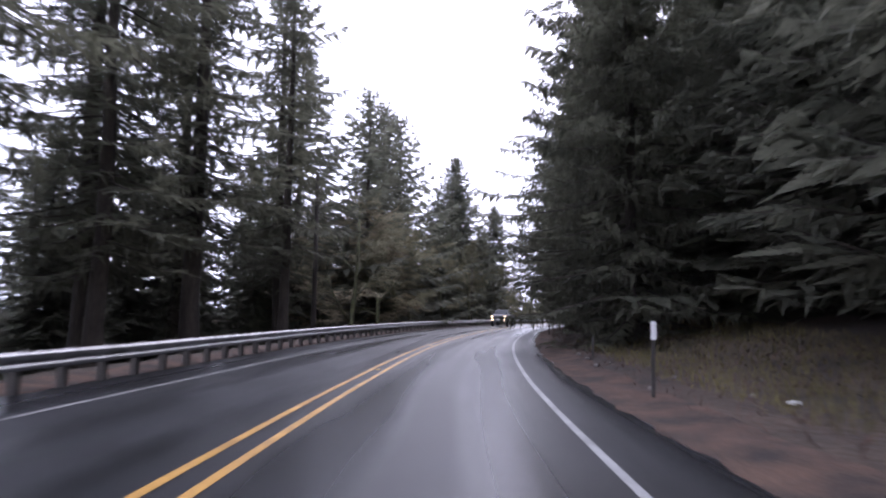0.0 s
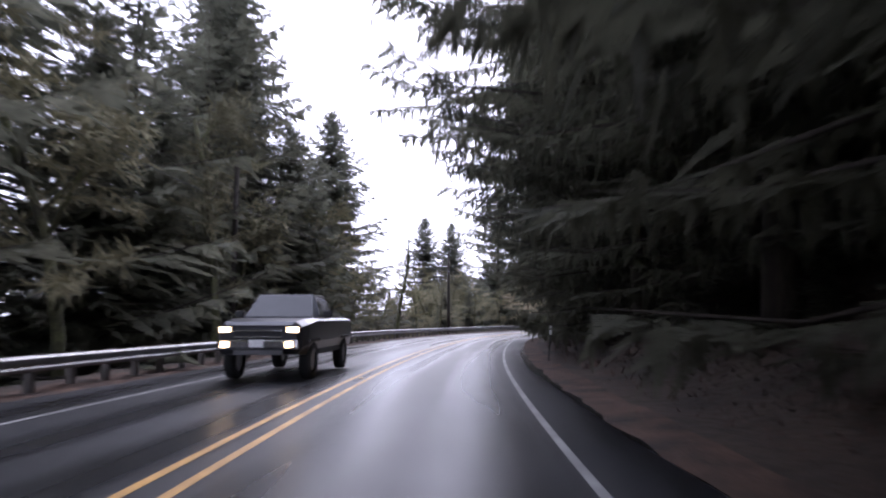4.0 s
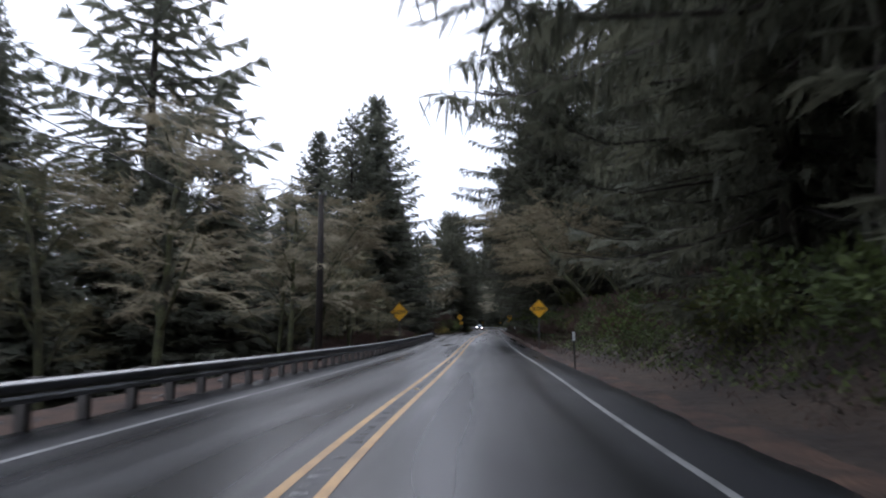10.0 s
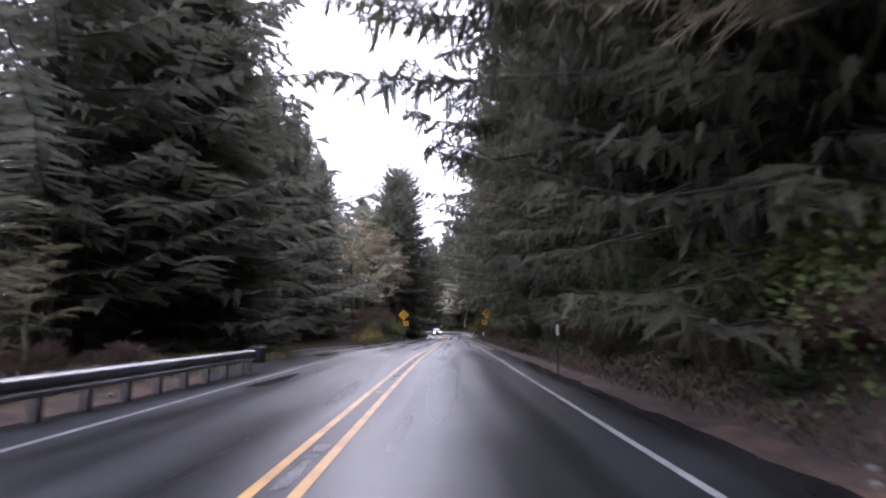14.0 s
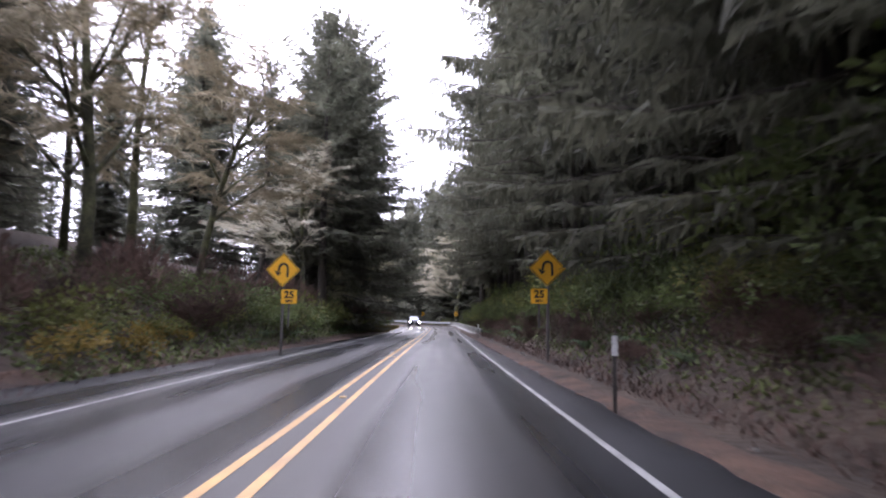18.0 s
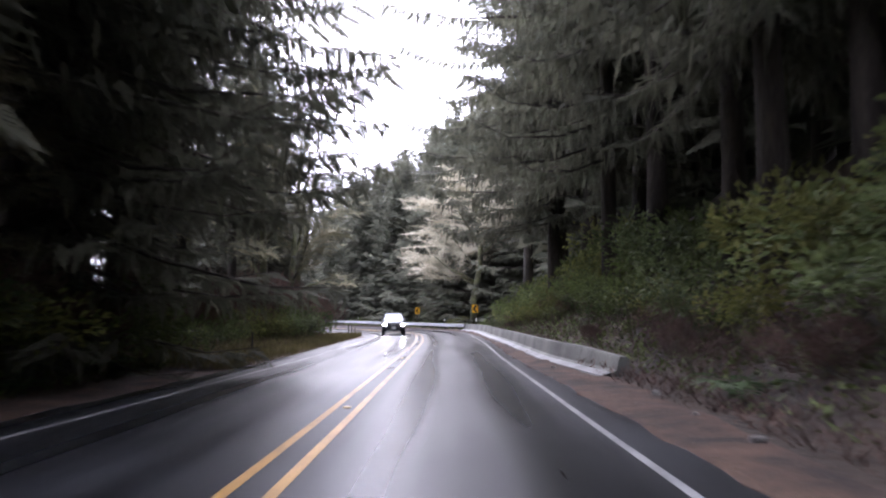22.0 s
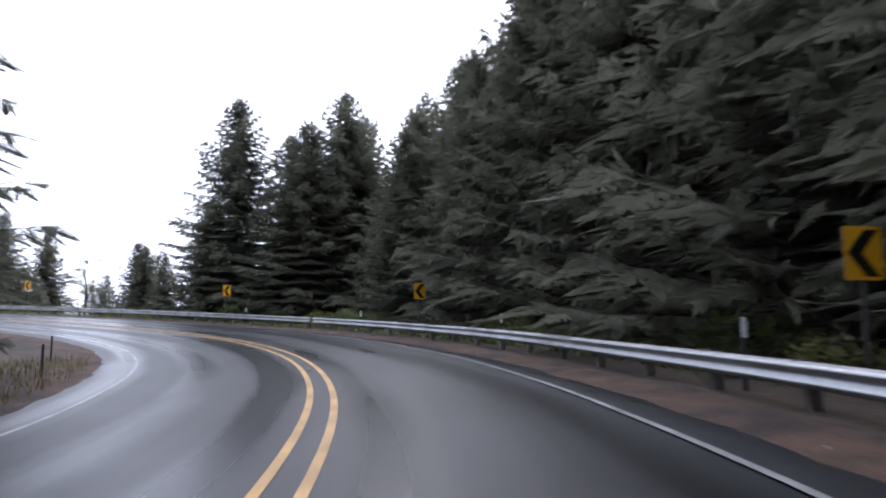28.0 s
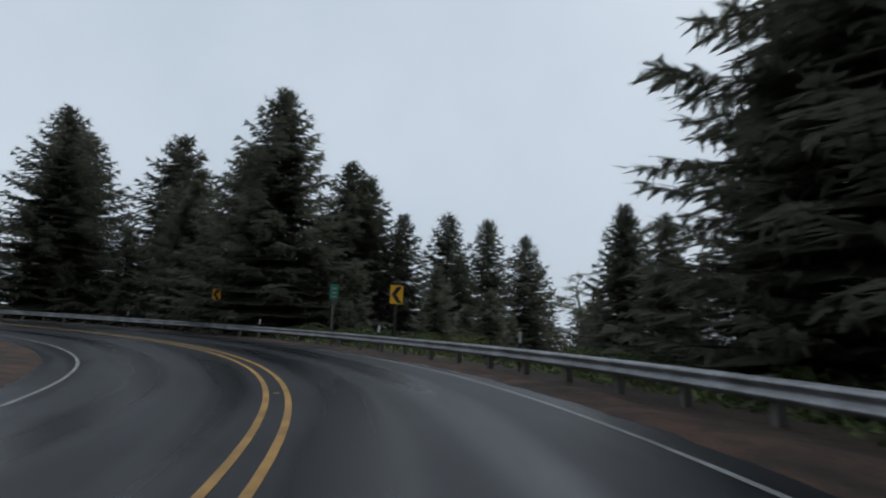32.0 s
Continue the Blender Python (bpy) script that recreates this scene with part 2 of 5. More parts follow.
M_MOSSBARK = mat("mossy_alder_bark", (0.085, 0.075, 0.052), rough=0.95, vary=0.45, scale=1.5, fine=12, second=(0.13, 0.135, 0.06), bump=0.8, bump_scale=12, dist=0.04)
M_LICHEN = mat("pale_lichen_covered_twigs", (0.42, 0.39, 0.28), rough=0.95, vary=0.3, scale=0.6, fine=8, second=(0.58, 0.53, 0.40), per_object=0.2, through_light=0.3)
M_MOSS = mat("yellow_green_mossy_twigs", (0.20, 0.185, 0.105), rough=0.95, vary=0.35, scale=0.6, fine=8, second=(0.30, 0.275, 0.165), per_object=0.25, through_light=0.15)
M_OLIVE = mat("olive_mossy_twigs", (0.33, 0.285, 0.18), rough=0.95, vary=0.35, scale=0.6, fine=8, second=(0.50, 0.43, 0.29), per_object=0.2, through_light=0.2)
M_BRUSH = mat("red_brown_bare_brush", (0.105, 0.066, 0.052), rough=0.95, vary=0.4, scale=0.8, fine=8, second=(0.165, 0.10, 0.075), per_object=0.25)
M_LEAF = mat("glossy_evergreen_shrub_leaves", (0.085, 0.115, 0.040), spec=0.3, rough=0.62, vary=0.4, scale=0.7, fine=7, second=(0.15, 0.185, 0.06), per_object=0.3, through_light=0.25)
M_LEAF_P = mat("pale_yellow_green_shrub_leaves", (0.14, 0.16, 0.045), spec=0.3, rough=0.6, vary=0.4, scale=0.7, fine=7, second=(0.22, 0.22, 0.07), per_object=0.3, through_light=0.3)
M_LEAF_Y = mat("yellowing_shrub_leaves", (0.28, 0.19, 0.035), rough=0.6, vary=0.4, scale=0.8, fine=7, second=(0.36, 0.26, 0.05), per_object=0.2, through_light=0.25)
M_FERN = mat("sword_fern_fronds", (0.05, 0.10, 0.03), rough=0.6, vary=0.4, scale=0.8, fine=7, second=(0.09, 0.15, 0.045), per_object=0.25, through_light=0.25)
M_GRASS = mat("straw_and_green_grass", (0.14, 0.13, 0.045), rough=0.9, vary=0.4, scale=0.5, fine=7, second=(0.24, 0.20, 0.085), through_light=0.25)
M_STEEL = mat("galvanised_guardrail_steel", (0.30, 0.31, 0.32), rough=0.42, vary=0.2, scale=1.2, fine=12, metal=0.85, second=(0.40, 0.41, 0.42), rough_vary=0.12)
M_STEEL_OLD = mat("weathered_dark_guardrail_steel", (0.22, 0.22, 0.22), rough=0.42, vary=0.3, scale=1.2, fine=12, metal=0.75, second=(0.36, 0.36, 0.37), rough_vary=0.12)
M_POST_WOOD = mat("weathered_treated_post_wood", (0.11, 0.10, 0.09), rough=0.9, vary=0.4, scale=3, fine=25, stretch=(1, 1, 0.15), bump=0.6, bump_scale=30)
M_CONCRETE = mat("damp_grey_barrier_concrete", (0.10, 0.10, 0.085), rough=0.75, vary=0.3, scale=0.8, fine=9, second=(0.17, 0.17, 0.145), bump=0.4, bump_scale=30, dist=0.01)
M_KERB = mat("pale_concrete_footing", (0.24, 0.24, 0.235), rough=0.7, vary=0.25, scale=1.0, fine=10, bump=0.4, bump_scale=30, dist=0.01)
M_SIGN = mat("yellow_warning_sign_sheeting", (0.86, 0.43, 0.012), rough=0.45, vary=0.10, scale=1.5, second=(0.90, 0.47, 0.015))
M_BLACK = mat("black_sign_legend", (0.012, 0.012, 0.012), rough=0.5, vary=0.2, scale=6)
M_ALU = mat("bare_aluminium_sign_back", (0.35, 0.35, 0.36), rough=0.45, vary=0.15, scale=3, metal=0.8)
M_GREEN = mat("green_marker_sign_sheeting", (0.01, 0.16, 0.09), rough=0.45, vary=0.12, scale=3)
M_DELIN = mat("white_delineator_plastic", (0.72, 0.72, 0.70), rough=0.5, vary=0.15, scale=6)
M_DARKPOST = mat("dark_brown_delineator_post", (0.035, 0.03, 0.026), rough=0.7, vary=0.3, scale=8)
M_POLE = mat("creosoted_utility_pole", (0.045, 0.036, 0.03), rough=0.9, vary=0.35, scale=3, fine=20, stretch=(1, 1, 0.1), bump=0.6, bump_scale=20)
M_WIRE = mat("black_overhead_cable", (0.02, 0.02, 0.02), rough=0.6, vary=0.1, scale=4)
M_CERAMIC = mat("grey_ceramic_insulator", (0.25, 0.25, 0.26), rough=0.3, vary=0.1, scale=4)
M_ROCK = mat("wet_grey_stones", (0.13, 0.12, 0.11), rough=0.7, vary=0.4, scale=4, fine=20, second=(0.25, 0.23, 0.21), per_object=0.3, bump=0.5, bump_scale=15)
M_TWIG = mat("fallen_brown_twigs", (0.12, 0.08, 0.055), rough=0.9, vary=0.4, scale=4)
M_REFLECT = mat("amber_road_marker_plastic", (0.62, 0.42, 0.16), rough=0.3, vary=0.2, scale=10)
M_CAR_DARK = mat("dark_grey_car_paint", (0.03, 0.032, 0.036), rough=0.22, vary=0.1, scale=2, metal=0.3)
M_CAR_SILVER = mat("dark_truck_paint", (0.06, 0.06, 0.065), rough=0.28, vary=0.1, scale=2, metal=0.5)
M_GLASS = mat("coated_car_glass", (0.28, 0.29, 0.31), rough=0.10, vary=0.1, scale=2, spec=0.9, metal=0.9)
M_GLASS_DARK = mat("tinted_truck_glass", (0.03, 0.032, 0.035), rough=0.12, vary=0.1, scale=2, spec=0.4)
M_TYRE = mat("black_tyre_rubber", (0.018, 0.018, 0.018), rough=0.8, vary=0.2, scale=8)
M_RIM = mat("grey_alloy_rim", (0.30, 0.30, 0.31), rough=0.4, vary=0.1, scale=5, metal=0.8)
M_TRIM = mat("black_plastic_trim", (0.02, 0.02, 0.02), rough=0.6, vary=0.2, scale=6)
M_CHROME = mat("chrome_trim", (0.6, 0.6, 0.6), rough=0.18, vary=0.08, scale=5, metal=1.0)
M_LAMP = mat("lit_headlight_lens", (0.9, 0.88, 0.8), rough=0.2, vary=0.05, scale=5, emit=(1.0, 0.95, 0.85, 55.0))
M_LAMP_WARM = mat("lit_amber_headlight_lens", (0.9, 0.7, 0.4), rough=0.2, vary=0.05, scale=5, emit=(1.0, 0.72, 0.38, 3.0))
M_PUDDLE = mat("standing_rain_water", (0.021, 0.021, 0.023), rough=0.17, vary=0.3, scale=2, spec=0.4, bump=0.15, bump_scale=12, dist=0.004)
# pale base colour paints in the sky's sheen on wet grooves and puddles
M_WATER_SHEEN = mat("wet_milled_groove", (0.13, 0.13, 0.135), rough=0.24, vary=0.4, scale=3, spec=0.6)

# ---------------------------------------------------------------- the plan: road line, heights, banks
# centre of the double yellow line every 14 m from where the walk starts
LINE = [(-2.15, 0.05), (-1.70, 14.04), (-0.53, 27.99), (1.44, 41.85), (4.02, 55.61), (7.10, 69.26), (10.83, 82.76), (15.27, 96.03),
        (20.42, 109.05), (26.50, 121.65), (33.60, 133.72), (41.50, 145.27), (49.82, 156.53), (58.13, 167.80), (66.41, 179.08), (74.78, 190.31),
        (83.21, 201.49), (91.73, 212.60), (100.25, 223.70), (108.74, 234.84), (117.26, 245.94), (125.82, 257.02), (134.35, 268.12), (142.87, 279.23),
        (151.36, 290.36), (159.08, 302.03), (164.95, 314.70), (167.54, 328.43), (166.17, 342.40), (160.76, 355.30)]
STEP = 14.0


def spline_line():
    """The road's centre line at every half metre, run on backwards along its first course and forwards round the hairpin."""
    pts = [Vector((x, y)) for x, y in LINE]
    h = math.atan2(-(pts[1] - pts[0]).x, (pts[1] - pts[0]).y)
    first = []
    p = pts[0].copy()
    for k in range(7):
        h += 0.022
        p = p - Vector((-math.sin(h), math.cos(h))) * STEP
        first.insert(0, p.copy())
    h = math.atan2(-(pts[-1] - pts[-2]).x, (pts[-1] - pts[-2]).y)
    p = pts[-1].copy()
    last = []
    for k in range(8):
        h += STEP / 46.0
        p = p + Vector((-math.sin(h), math.cos(h))) * STEP
        last.append(p.copy())
    pts = first + pts + last
    out = []
    for i in range(1, len(pts) - 2):
        a, b, c, d = pts[i - 1:i + 3]
        for k in range(28):
            t = k / 28
            out.append(0.5 * (2 * b + (c - a) * t + (2 * a - 5 * b + 4 * c - d) * t * t + (3 * b - a - 3 * c + d) * t ** 3))
    return np.array([(v.x, v.y) for v in out])


_xy = spline_line()
_len = np.r_[0, np.cumsum(np.hypot(*np.diff(_xy, axis=0).T))]
_zero = _len[np.argmin(((_xy - np.array(LINE[0])) ** 2).sum(1))]
S_ALL = np.arange(-80.0, 490.0, 0.5)
XY = np.stack([np.interp(S_ALL + _zero, _len, _xy[:, k]) for k in (0, 1)], 1)
TAN = np.gradient(XY, axis=0)
TAN /= np.linalg.norm(TAN, axis=1)[:, None]
NRM = np.stack([TAN[:, 1], -TAN[:, 0]], 1)          # to the right of travel


def prof(*pairs):
    """A quantity that changes along the road: (distance, value) pairs."""
    a = np.array(pairs, float)
    return lambda s: np.interp(s, a[:, 0], a[:, 1])


road_z = prof((-80, 0.0), (0, 0.0), (14, -0.09), (56, -0.08), (84, -0.18), (126, -0.30), (154, -0.32), (182, -0.49), (196, -0.49), (224, -0.30),
              (252, -0.35), (308, -0.29), (322, -0.22), (336, -0.02), (350, 0.14), (364, 0.12), (378, 0.23), (392, 0.42), (406, 0.73), (430, 1.5), (490, 3.6))
white_r = prof((0, 3.6), (90, 3.56), (110, 3.46), (150, 3.43), (172, 3.55), (254, 3.5), (280, 3.44), (320, 3.45), (336, 3.47), (350, 3.6), (362, 3.64), (374, 3.68), (384, 3.88), (394, 4.15), (403, 4.28), (412, 4.35), (440, 4.35))
white_l = prof((0, -3.55), (90, -3.6), (140, -3.5), (168, -3.22), (195, -3.3), (240, -3.62), (262, -3.68), (300, -3.6), (322, -3.2), (336, -3.05), (344, -2.85), (352, -3.4), (362, -4.3),
               (376, -4.2), (390, -4.3), (400, -4.4), (420, -4.6))
pave_r = prof((-80, 4.7), (30, 4.6), (140, 4.35), (190, 4.75), (240, 4.5), (290, 4.1), (312, 4.0), (324, 3.85), (345, 3.95), (360, 4.2), (376, 4.4), (392, 4.8), (440, 5.0))
pave_l = prof((-80, -5.2), (90, -5.2), (160, -4.6), (214, -4.5), (222, -7.5), (232, -10.0), (246, -8.8), (254, -7.6), (259, -6.2), (272, -5.5), (285, -4.7), (318, -4.2), (332, -4.1), (344, -3.7), (356, -4.7), (366, -5.2), (376, -5.1), (390, -5.3), (420, -5.6))
frayed = lambda s: 0.05 * math.sin(1.31 * s) * math.sin(0.37 * s) + 0.04 * math.sin(2.9 * s + 1) + 0.03 * math.sin(6.1 * s)
# banks: where the slope begins, how steep, how far it goes
r_edge = prof((-80, 12), (0, 10), (26, 8.5), (40, 6.6), (150, 6.2), (300, 5.9), (314, 6.3), (330, 5.6), (345, 5.9), (357, 7.2), (372, 8.2), (480, 8.2))
r_slope = prof((-80, 0.1), (0, 0.12), (30, 0.25), (50, 0.5), (150, 0.55), (190, 0.6), (250, 0.75), (330, 0.8), (348, 0.5), (358, 0.05), (370, -0.3), (490, -0.3))
r_cap = prof((-80, 4), (0, 5), (50, 9), (150, 10), (250, 14), (330, 13), (350, 6), (358, 1), (370, -3.5), (490, -5))
l_edge = prof((-80, 7.2), (90, 7.0), (160, 6.0), (210, 6.2), (220, 12), (240, 13), (256, 7.0), (266, 5.9), (305, 5.6), (322, 7), (345, 8), (490, 9))
l_slope = prof((-80, -0.5), (110, -0.55), (190, -0.4), (212, -0.05), (246, 0.05), (262, 0.4), (272, 0.6), (300, 0.55), (316, 0.2), (335, 0.02), (355, -0.03), (400, -0.06), (490, -0.1))
l_cap = prof((-80, -7), (110, -8), (190, -5), (212, -0.5), (246, 0.5), (262, 3), (272, 4.5), (300, 4.5), (316, 1.5), (335, 0.3), (355, -0.5), (400, -1.5), (490, -2))


def bank(s, d):
    """The hairpin leans inwards; nothing at the middle of the outer lane."""
    return np.interp(s, [335, 362], [0, 0.06]) * (np.clip(d, -6.0, 3.6) - 1.8)


def side(s, d):
    """Height of the ground over the road at d metres from the yellow line (right positive)."""
    r = np.clip(np.maximum(d - r_edge(s), 0) * r_slope(s), np.minimum(r_cap(s), 0), np.maximum(r_cap(s), 0))
    m = np.clip(np.maximum(-d - l_edge(s), 0) * l_slope(s), np.minimum(l_cap(s), 0), np.maximum(l_cap(s), 0))
    return r + m + bank(s, d)


def near_line(x, y):
    """Distance along the road and to its right for arrays of places."""
    x, y = np.atleast_1d(x), np.atleast_1d(y)
    s, d = np.empty(len(x)), np.empty(len(x))
    for a in range(0, len(x), 4000):
        p = np.stack([x[a:a + 4000], y[a:a + 4000]], 1)
        q = ((p[:, None, :] - XY[None, ::4, :]) ** 2).sum(2)
        i = q.argmin(1) * 4
        s[a:a + 4000] = S_ALL[i]
        side_of = ((p - XY[i]) * NRM[i]).sum(1)
        d[a:a + 4000] = np.where(side_of >= 0, 1, -1) * np.sqrt(q.min(1))
    return s, d


def ground_z(x, y):
    s, d = near_line(x, y)
    lump = 0.25 * np.sin(x * 0.31) * np.sin(y * 0.27) * np.clip((np.abs(d) - 8) / 10, 0, 1)
    return road_z(s) + side(s, d) + lump


def at(s, d, z=0.0):
    """The place s metres along the road and d to its right, z over the road."""
    i = (s - S_ALL[0]) / 0.5
    p = np.array([np.interp(i, np.arange(len(XY)), XY[:, k]) + d * np.interp(i, np.arange(len(XY)), NRM[:, k]) for k in (0, 1)])
    return Vector((p[0], p[1], float(road_z(s) + bank(s, d)) + z))


def heading(s):
    """Degrees by which the road points to the left of +y."""
    i = int(np.clip((s - S_ALL[0]) / 0.5, 0, len(XY) - 1))
    return math.degrees(math.atan2(-TAN[i, 0], TAN[i, 1]))


def on_ground(s, d):
    p = at(s, d)
    p.z = float(ground_z(p.x, p.y)[0])
    return p


# ---------------------------------------------------------------- mesh helpers
def mesh_of(name, verts, faces, material, smooth=False, uvs=None):
    me = bpy.data.meshes.new(name)
    me.from_pydata([tuple(v) for v in verts], [], faces)
    me.materials.append(material)
    if smooth:
        me.polygons.foreach_set("use_smooth", [True] * len(me.polygons))
    if uvs is not None:
        layer = me.uv_layers.new(name="UVMap")
        idx = np.empty(len(me.loops), np.int32)
        me.loops.foreach_get("vertex_index", idx)
        layer.data.foreach_set("uv", np.asarray(uvs, np.float32)[idx].ravel())
    me.update()
    return me


def part_mesh(name, me, parent=None, label=""):
    ob = new(name, me)
    if parent is not None:
        ob.parent = parent
    if label:
        ob["label"] = label
    return ob


def part(name, bm, material, parent=None, label="", smooth=False):
    me = bpy.data.meshes.new(name)
    bm.to_mesh(me)
    bm.free()
    me.materials.append(material)
    if smooth:
        me.polygons.foreach_set("use_smooth", [True] * len(me.polygons))
    return part_mesh(name, me, parent, label)


def thing(name, label, category, group="", m=None, kind=""):
    ob = new(name)
    ob.empty_display_size = 0.3
    if m is not None:
        ob.matrix_basis = m
    return tagged(ob, label, category, group, kind)


def box(size, at_=(0, 0, 0), bevel=0.0, turn=None):
    bm = bmesh.new()
    bmesh.ops.create_cube(bm, size=1.0)
    bmesh.ops.scale(bm, vec=size, verts=bm.verts)
    if bevel:
        bmesh.ops.bevel(bm, geom=bm.edges[:], offset=bevel, segments=2, affect="EDGES", profile=0.7)
    if turn is not None:
        bmesh.ops.transform(bm, matrix=turn, verts=bm.verts)
    bmesh.ops.translate(bm, vec=at_, verts=bm.verts)
    return bm


def tube(points, radii, sides=6):
    """Vertices and faces of a tapered round limb along points."""
    verts, faces = [], []
    pts = [Vector(p) for p in points]
    for i, p in enumerate(pts):
        t = (pts[min(i + 1, len(pts) - 1)] - pts[max(i - 1, 0)]).normalized()
        u = t.orthogonal().normalized() if abs(t.z) > 0.95 else t.cross(Vector((0, 0, 1))).normalized()
        w = t.cross(u)
        for k in range(sides):
            a = 2 * math.pi * k / sides
            verts.append(p + (u * math.cos(a) + w * math.sin(a)) * radii[i])
    for i in range(len(pts) - 1):
        for k in range(sides):
            a, b = i * sides + k, i * sides + (k + 1) % sides
            faces.append((a, b, b + sides, a + sides))
    if sides > 3:
        faces.append(tuple(range(sides))[::-1])
        faces.append(tuple((len(pts) - 1) * sides + k for k in range(sides)))
    return verts, faces


class Heap:
    """Gathers vertices and faces of one mesh."""

    def __init__(self):
        self.v, self.f = [], []

    def add(self, verts, faces):
        n = len(self.v)
        self.v.extend(verts)
        self.f.extend([tuple(i + n for i in q) for q in faces])

    def blade(self, p, way, across, length, width):
        """A narrow spray of needles or a leaf from p: a kite folded along its middle."""
        n = len(self.v)
        mid = p + way * (length * 0.45)
        up = way.cross(across) * (width * 0.3)
        self.v.extend([p, mid + across * (width / 2) - up, p + way * length, mid - across * (width / 2) - up])
        self.f.extend([(n, n + 1, n + 2), (n, n + 2, n + 3)])


def ribbon(name, material, lo, hi, s0, s1, step, lift, parent=None, label="", uv=True, cross=1, thick=0.0):
    """A strip along the road between two offsets; lift is its height over the road."""
    ss = np.arange(s0, s1 + 1e-6, step)
    verts, faces, uvs = [], [], []
    w = cross + 1
    for s in ss:
        a, b = float(lo(s)), float(hi(s))
        for k in range(w):
            d = a + (b - a) * k / cross
            z = lift(s, d) if callable(lift) else lift
            verts.append(at(s, d, z))
            uvs.append((d, s))
    for i in range(len(ss) - 1):
        for k in range(cross):
            a = i * w + k
            faces.append((a, a + 1, a + 1 + w, a + w))
    return part_mesh(name, mesh_of(name, verts, faces, material, True, uvs), parent, label)


# ---------------------------------------------------------------- ground and road
def axis_steps(a, b, step, out):
    mid = np.arange(a, b, step)
    far = np.array([8, 20, 40, 80, 160, 320, 640, 1300, 2600.0])
    far = far[far < out]
    return np.r_[(a - far)[::-1], mid, mid[-1] + far]


def build_ground():
    gx, gy = axis_steps(-90, 270, 3.0, 3000), axis_steps(-90, 480, 3.0, 3000)
    x, y = [v.ravel() for v in np.meshgrid(gx, gy)]
    s, d = near_line(x, y)
    z = ground_z(x, y)
    cover = np.where(d > 0, np.maximum(9.6, r_edge(s) + 3.5), np.maximum(9.6, l_edge(s) + 3.5))
    z -= 0.5 * np.clip((cover - 1.0 - np.abs(d)) / 1.2, 0, 1)       # lies under the road and its verges
    lo = np.random.RandomState(3)
    z += lo.uniform(-0.12, 0.12, len(z)) * (np.abs(d) > 9.5)
    w = len(gx)
    faces = [(j * w + i, j * w + i + 1, (j + 1) * w + i + 1, (j + 1) * w + i) for j in range(len(gy) - 1) for i in range(w - 1)]
    ob = new("ground", mesh_of("ground", np.stack([x, y, z], 1), faces, M_GROUND, True))
    return tagged(ob, "mossy brown forest floor rising in banks beside the road", "ground", kind="structure")


build_ground()


def verge_z(s, d):
    edge = pave_r(s) if d > 0 else -pave_l(s)
    soft = -0.03 + 0.06 * min(max(abs(d) - edge, 0), 0.8)
    rough_up = 0.05 * math.sin(s * 1.7 + d * 2.3) * math.sin(s * 0.53 - d) * min(1, max(0, abs(d) - edge) * 1.5)
    return soft + rough_up + float(side(s, d) - bank(s, d)) - 0.25 * max(0, abs(d) - max(9.0, float(r_edge(s) if d > 0 else l_edge(s)) + 2.6))


crown = lambda s, d: 0.004 - 0.004 * abs(d)
road = ribbon("road", M_ROAD, lambda s: pave_l(s) + frayed(s + 50), lambda s: pave_r(s) + frayed(s), -80, 488, 0.5, crown, cross=8)
tagged(road, "wet dark two-lane asphalt road with worn wheel tracks", "road", kind="structure")
duff_r = prof((-80, 6.2), (30, 5.8), (60, 5.3), (150, 5.1), (200, 5.3), (300, 4.75), (312, 5.4), (345, 6.0), (358, 5.6), (376, 5.6), (400, 6.1), (490, 5.7))
duff_l = prof((-80, -6.6), (150, -6.2), (214, -6.4), (222, -9.0), (232, -11.5), (246, -9.6), (254, -8.4), (260, -6.9), (272, -6.2), (290, -5.3), (312, -5.2), (322, -4.5), (345, -4.15), (356, -5.6), (368, -6.4), (490, -6.8))
for name, lo, hi, m, text in (("verge_right", lambda s: pave_r(s) - 0.15, duff_r, M_DUFF, "red-brown needle-strewn verge beside the asphalt"),
                              ("bank_right", duff_r, lambda s: max(9.6, r_edge(s) + 3.5), M_GROUND, "dark mossy bank above the verge"),
                              ("verge_left", duff_l, lambda s: pave_l(s) + 0.15, M_DUFF, "brown gravel and duff verge beside the asphalt"),
                              ("bank_left", lambda s: min(-9.6, -l_edge(s) - 3.5), duff_l, M_GROUND, "dark mossy ground beyond the verge")):
    tagged(ribbon(name, m, lo, hi, -80, 488, 1.0, verge_z, cross=6), text, "verge", kind="structure")


def stripe(name, off, wide, material, label, s0=-80, s1=486):
    ob = ribbon(name, material, lambda s: off(s) - wide / 2, lambda s: off(s) + wide / 2, s0, s1, 1.0, lambda s, d: crown(s, d) + 0.006)
    return tagged(ob, label, "road marking", kind="structure")


for side_name, off in (("yellow_line_near", 0.19), ("yellow_line_far", -0.19)):
    for s0, s1, paint, text in ((-80, 320, M_YELLOW, "worn yellow centre line painted on asphalt"), (320, 352, M_YELLOW_WORN, "scuffed muddy stretch of the yellow centre line"),
                                (352, 486, M_YELLOW, "worn yellow centre line painted on asphalt")):
        stripe(side_name, lambda s, off=off: off, 0.11, paint, text, s0, s1)
stripe("edge_line_right", white_r, 0.10, M_WHITE, "worn white edge line painted on asphalt")
stripe("edge_line_left", white_l, 0.10, M_WHITE, "worn white edge line painted on asphalt")

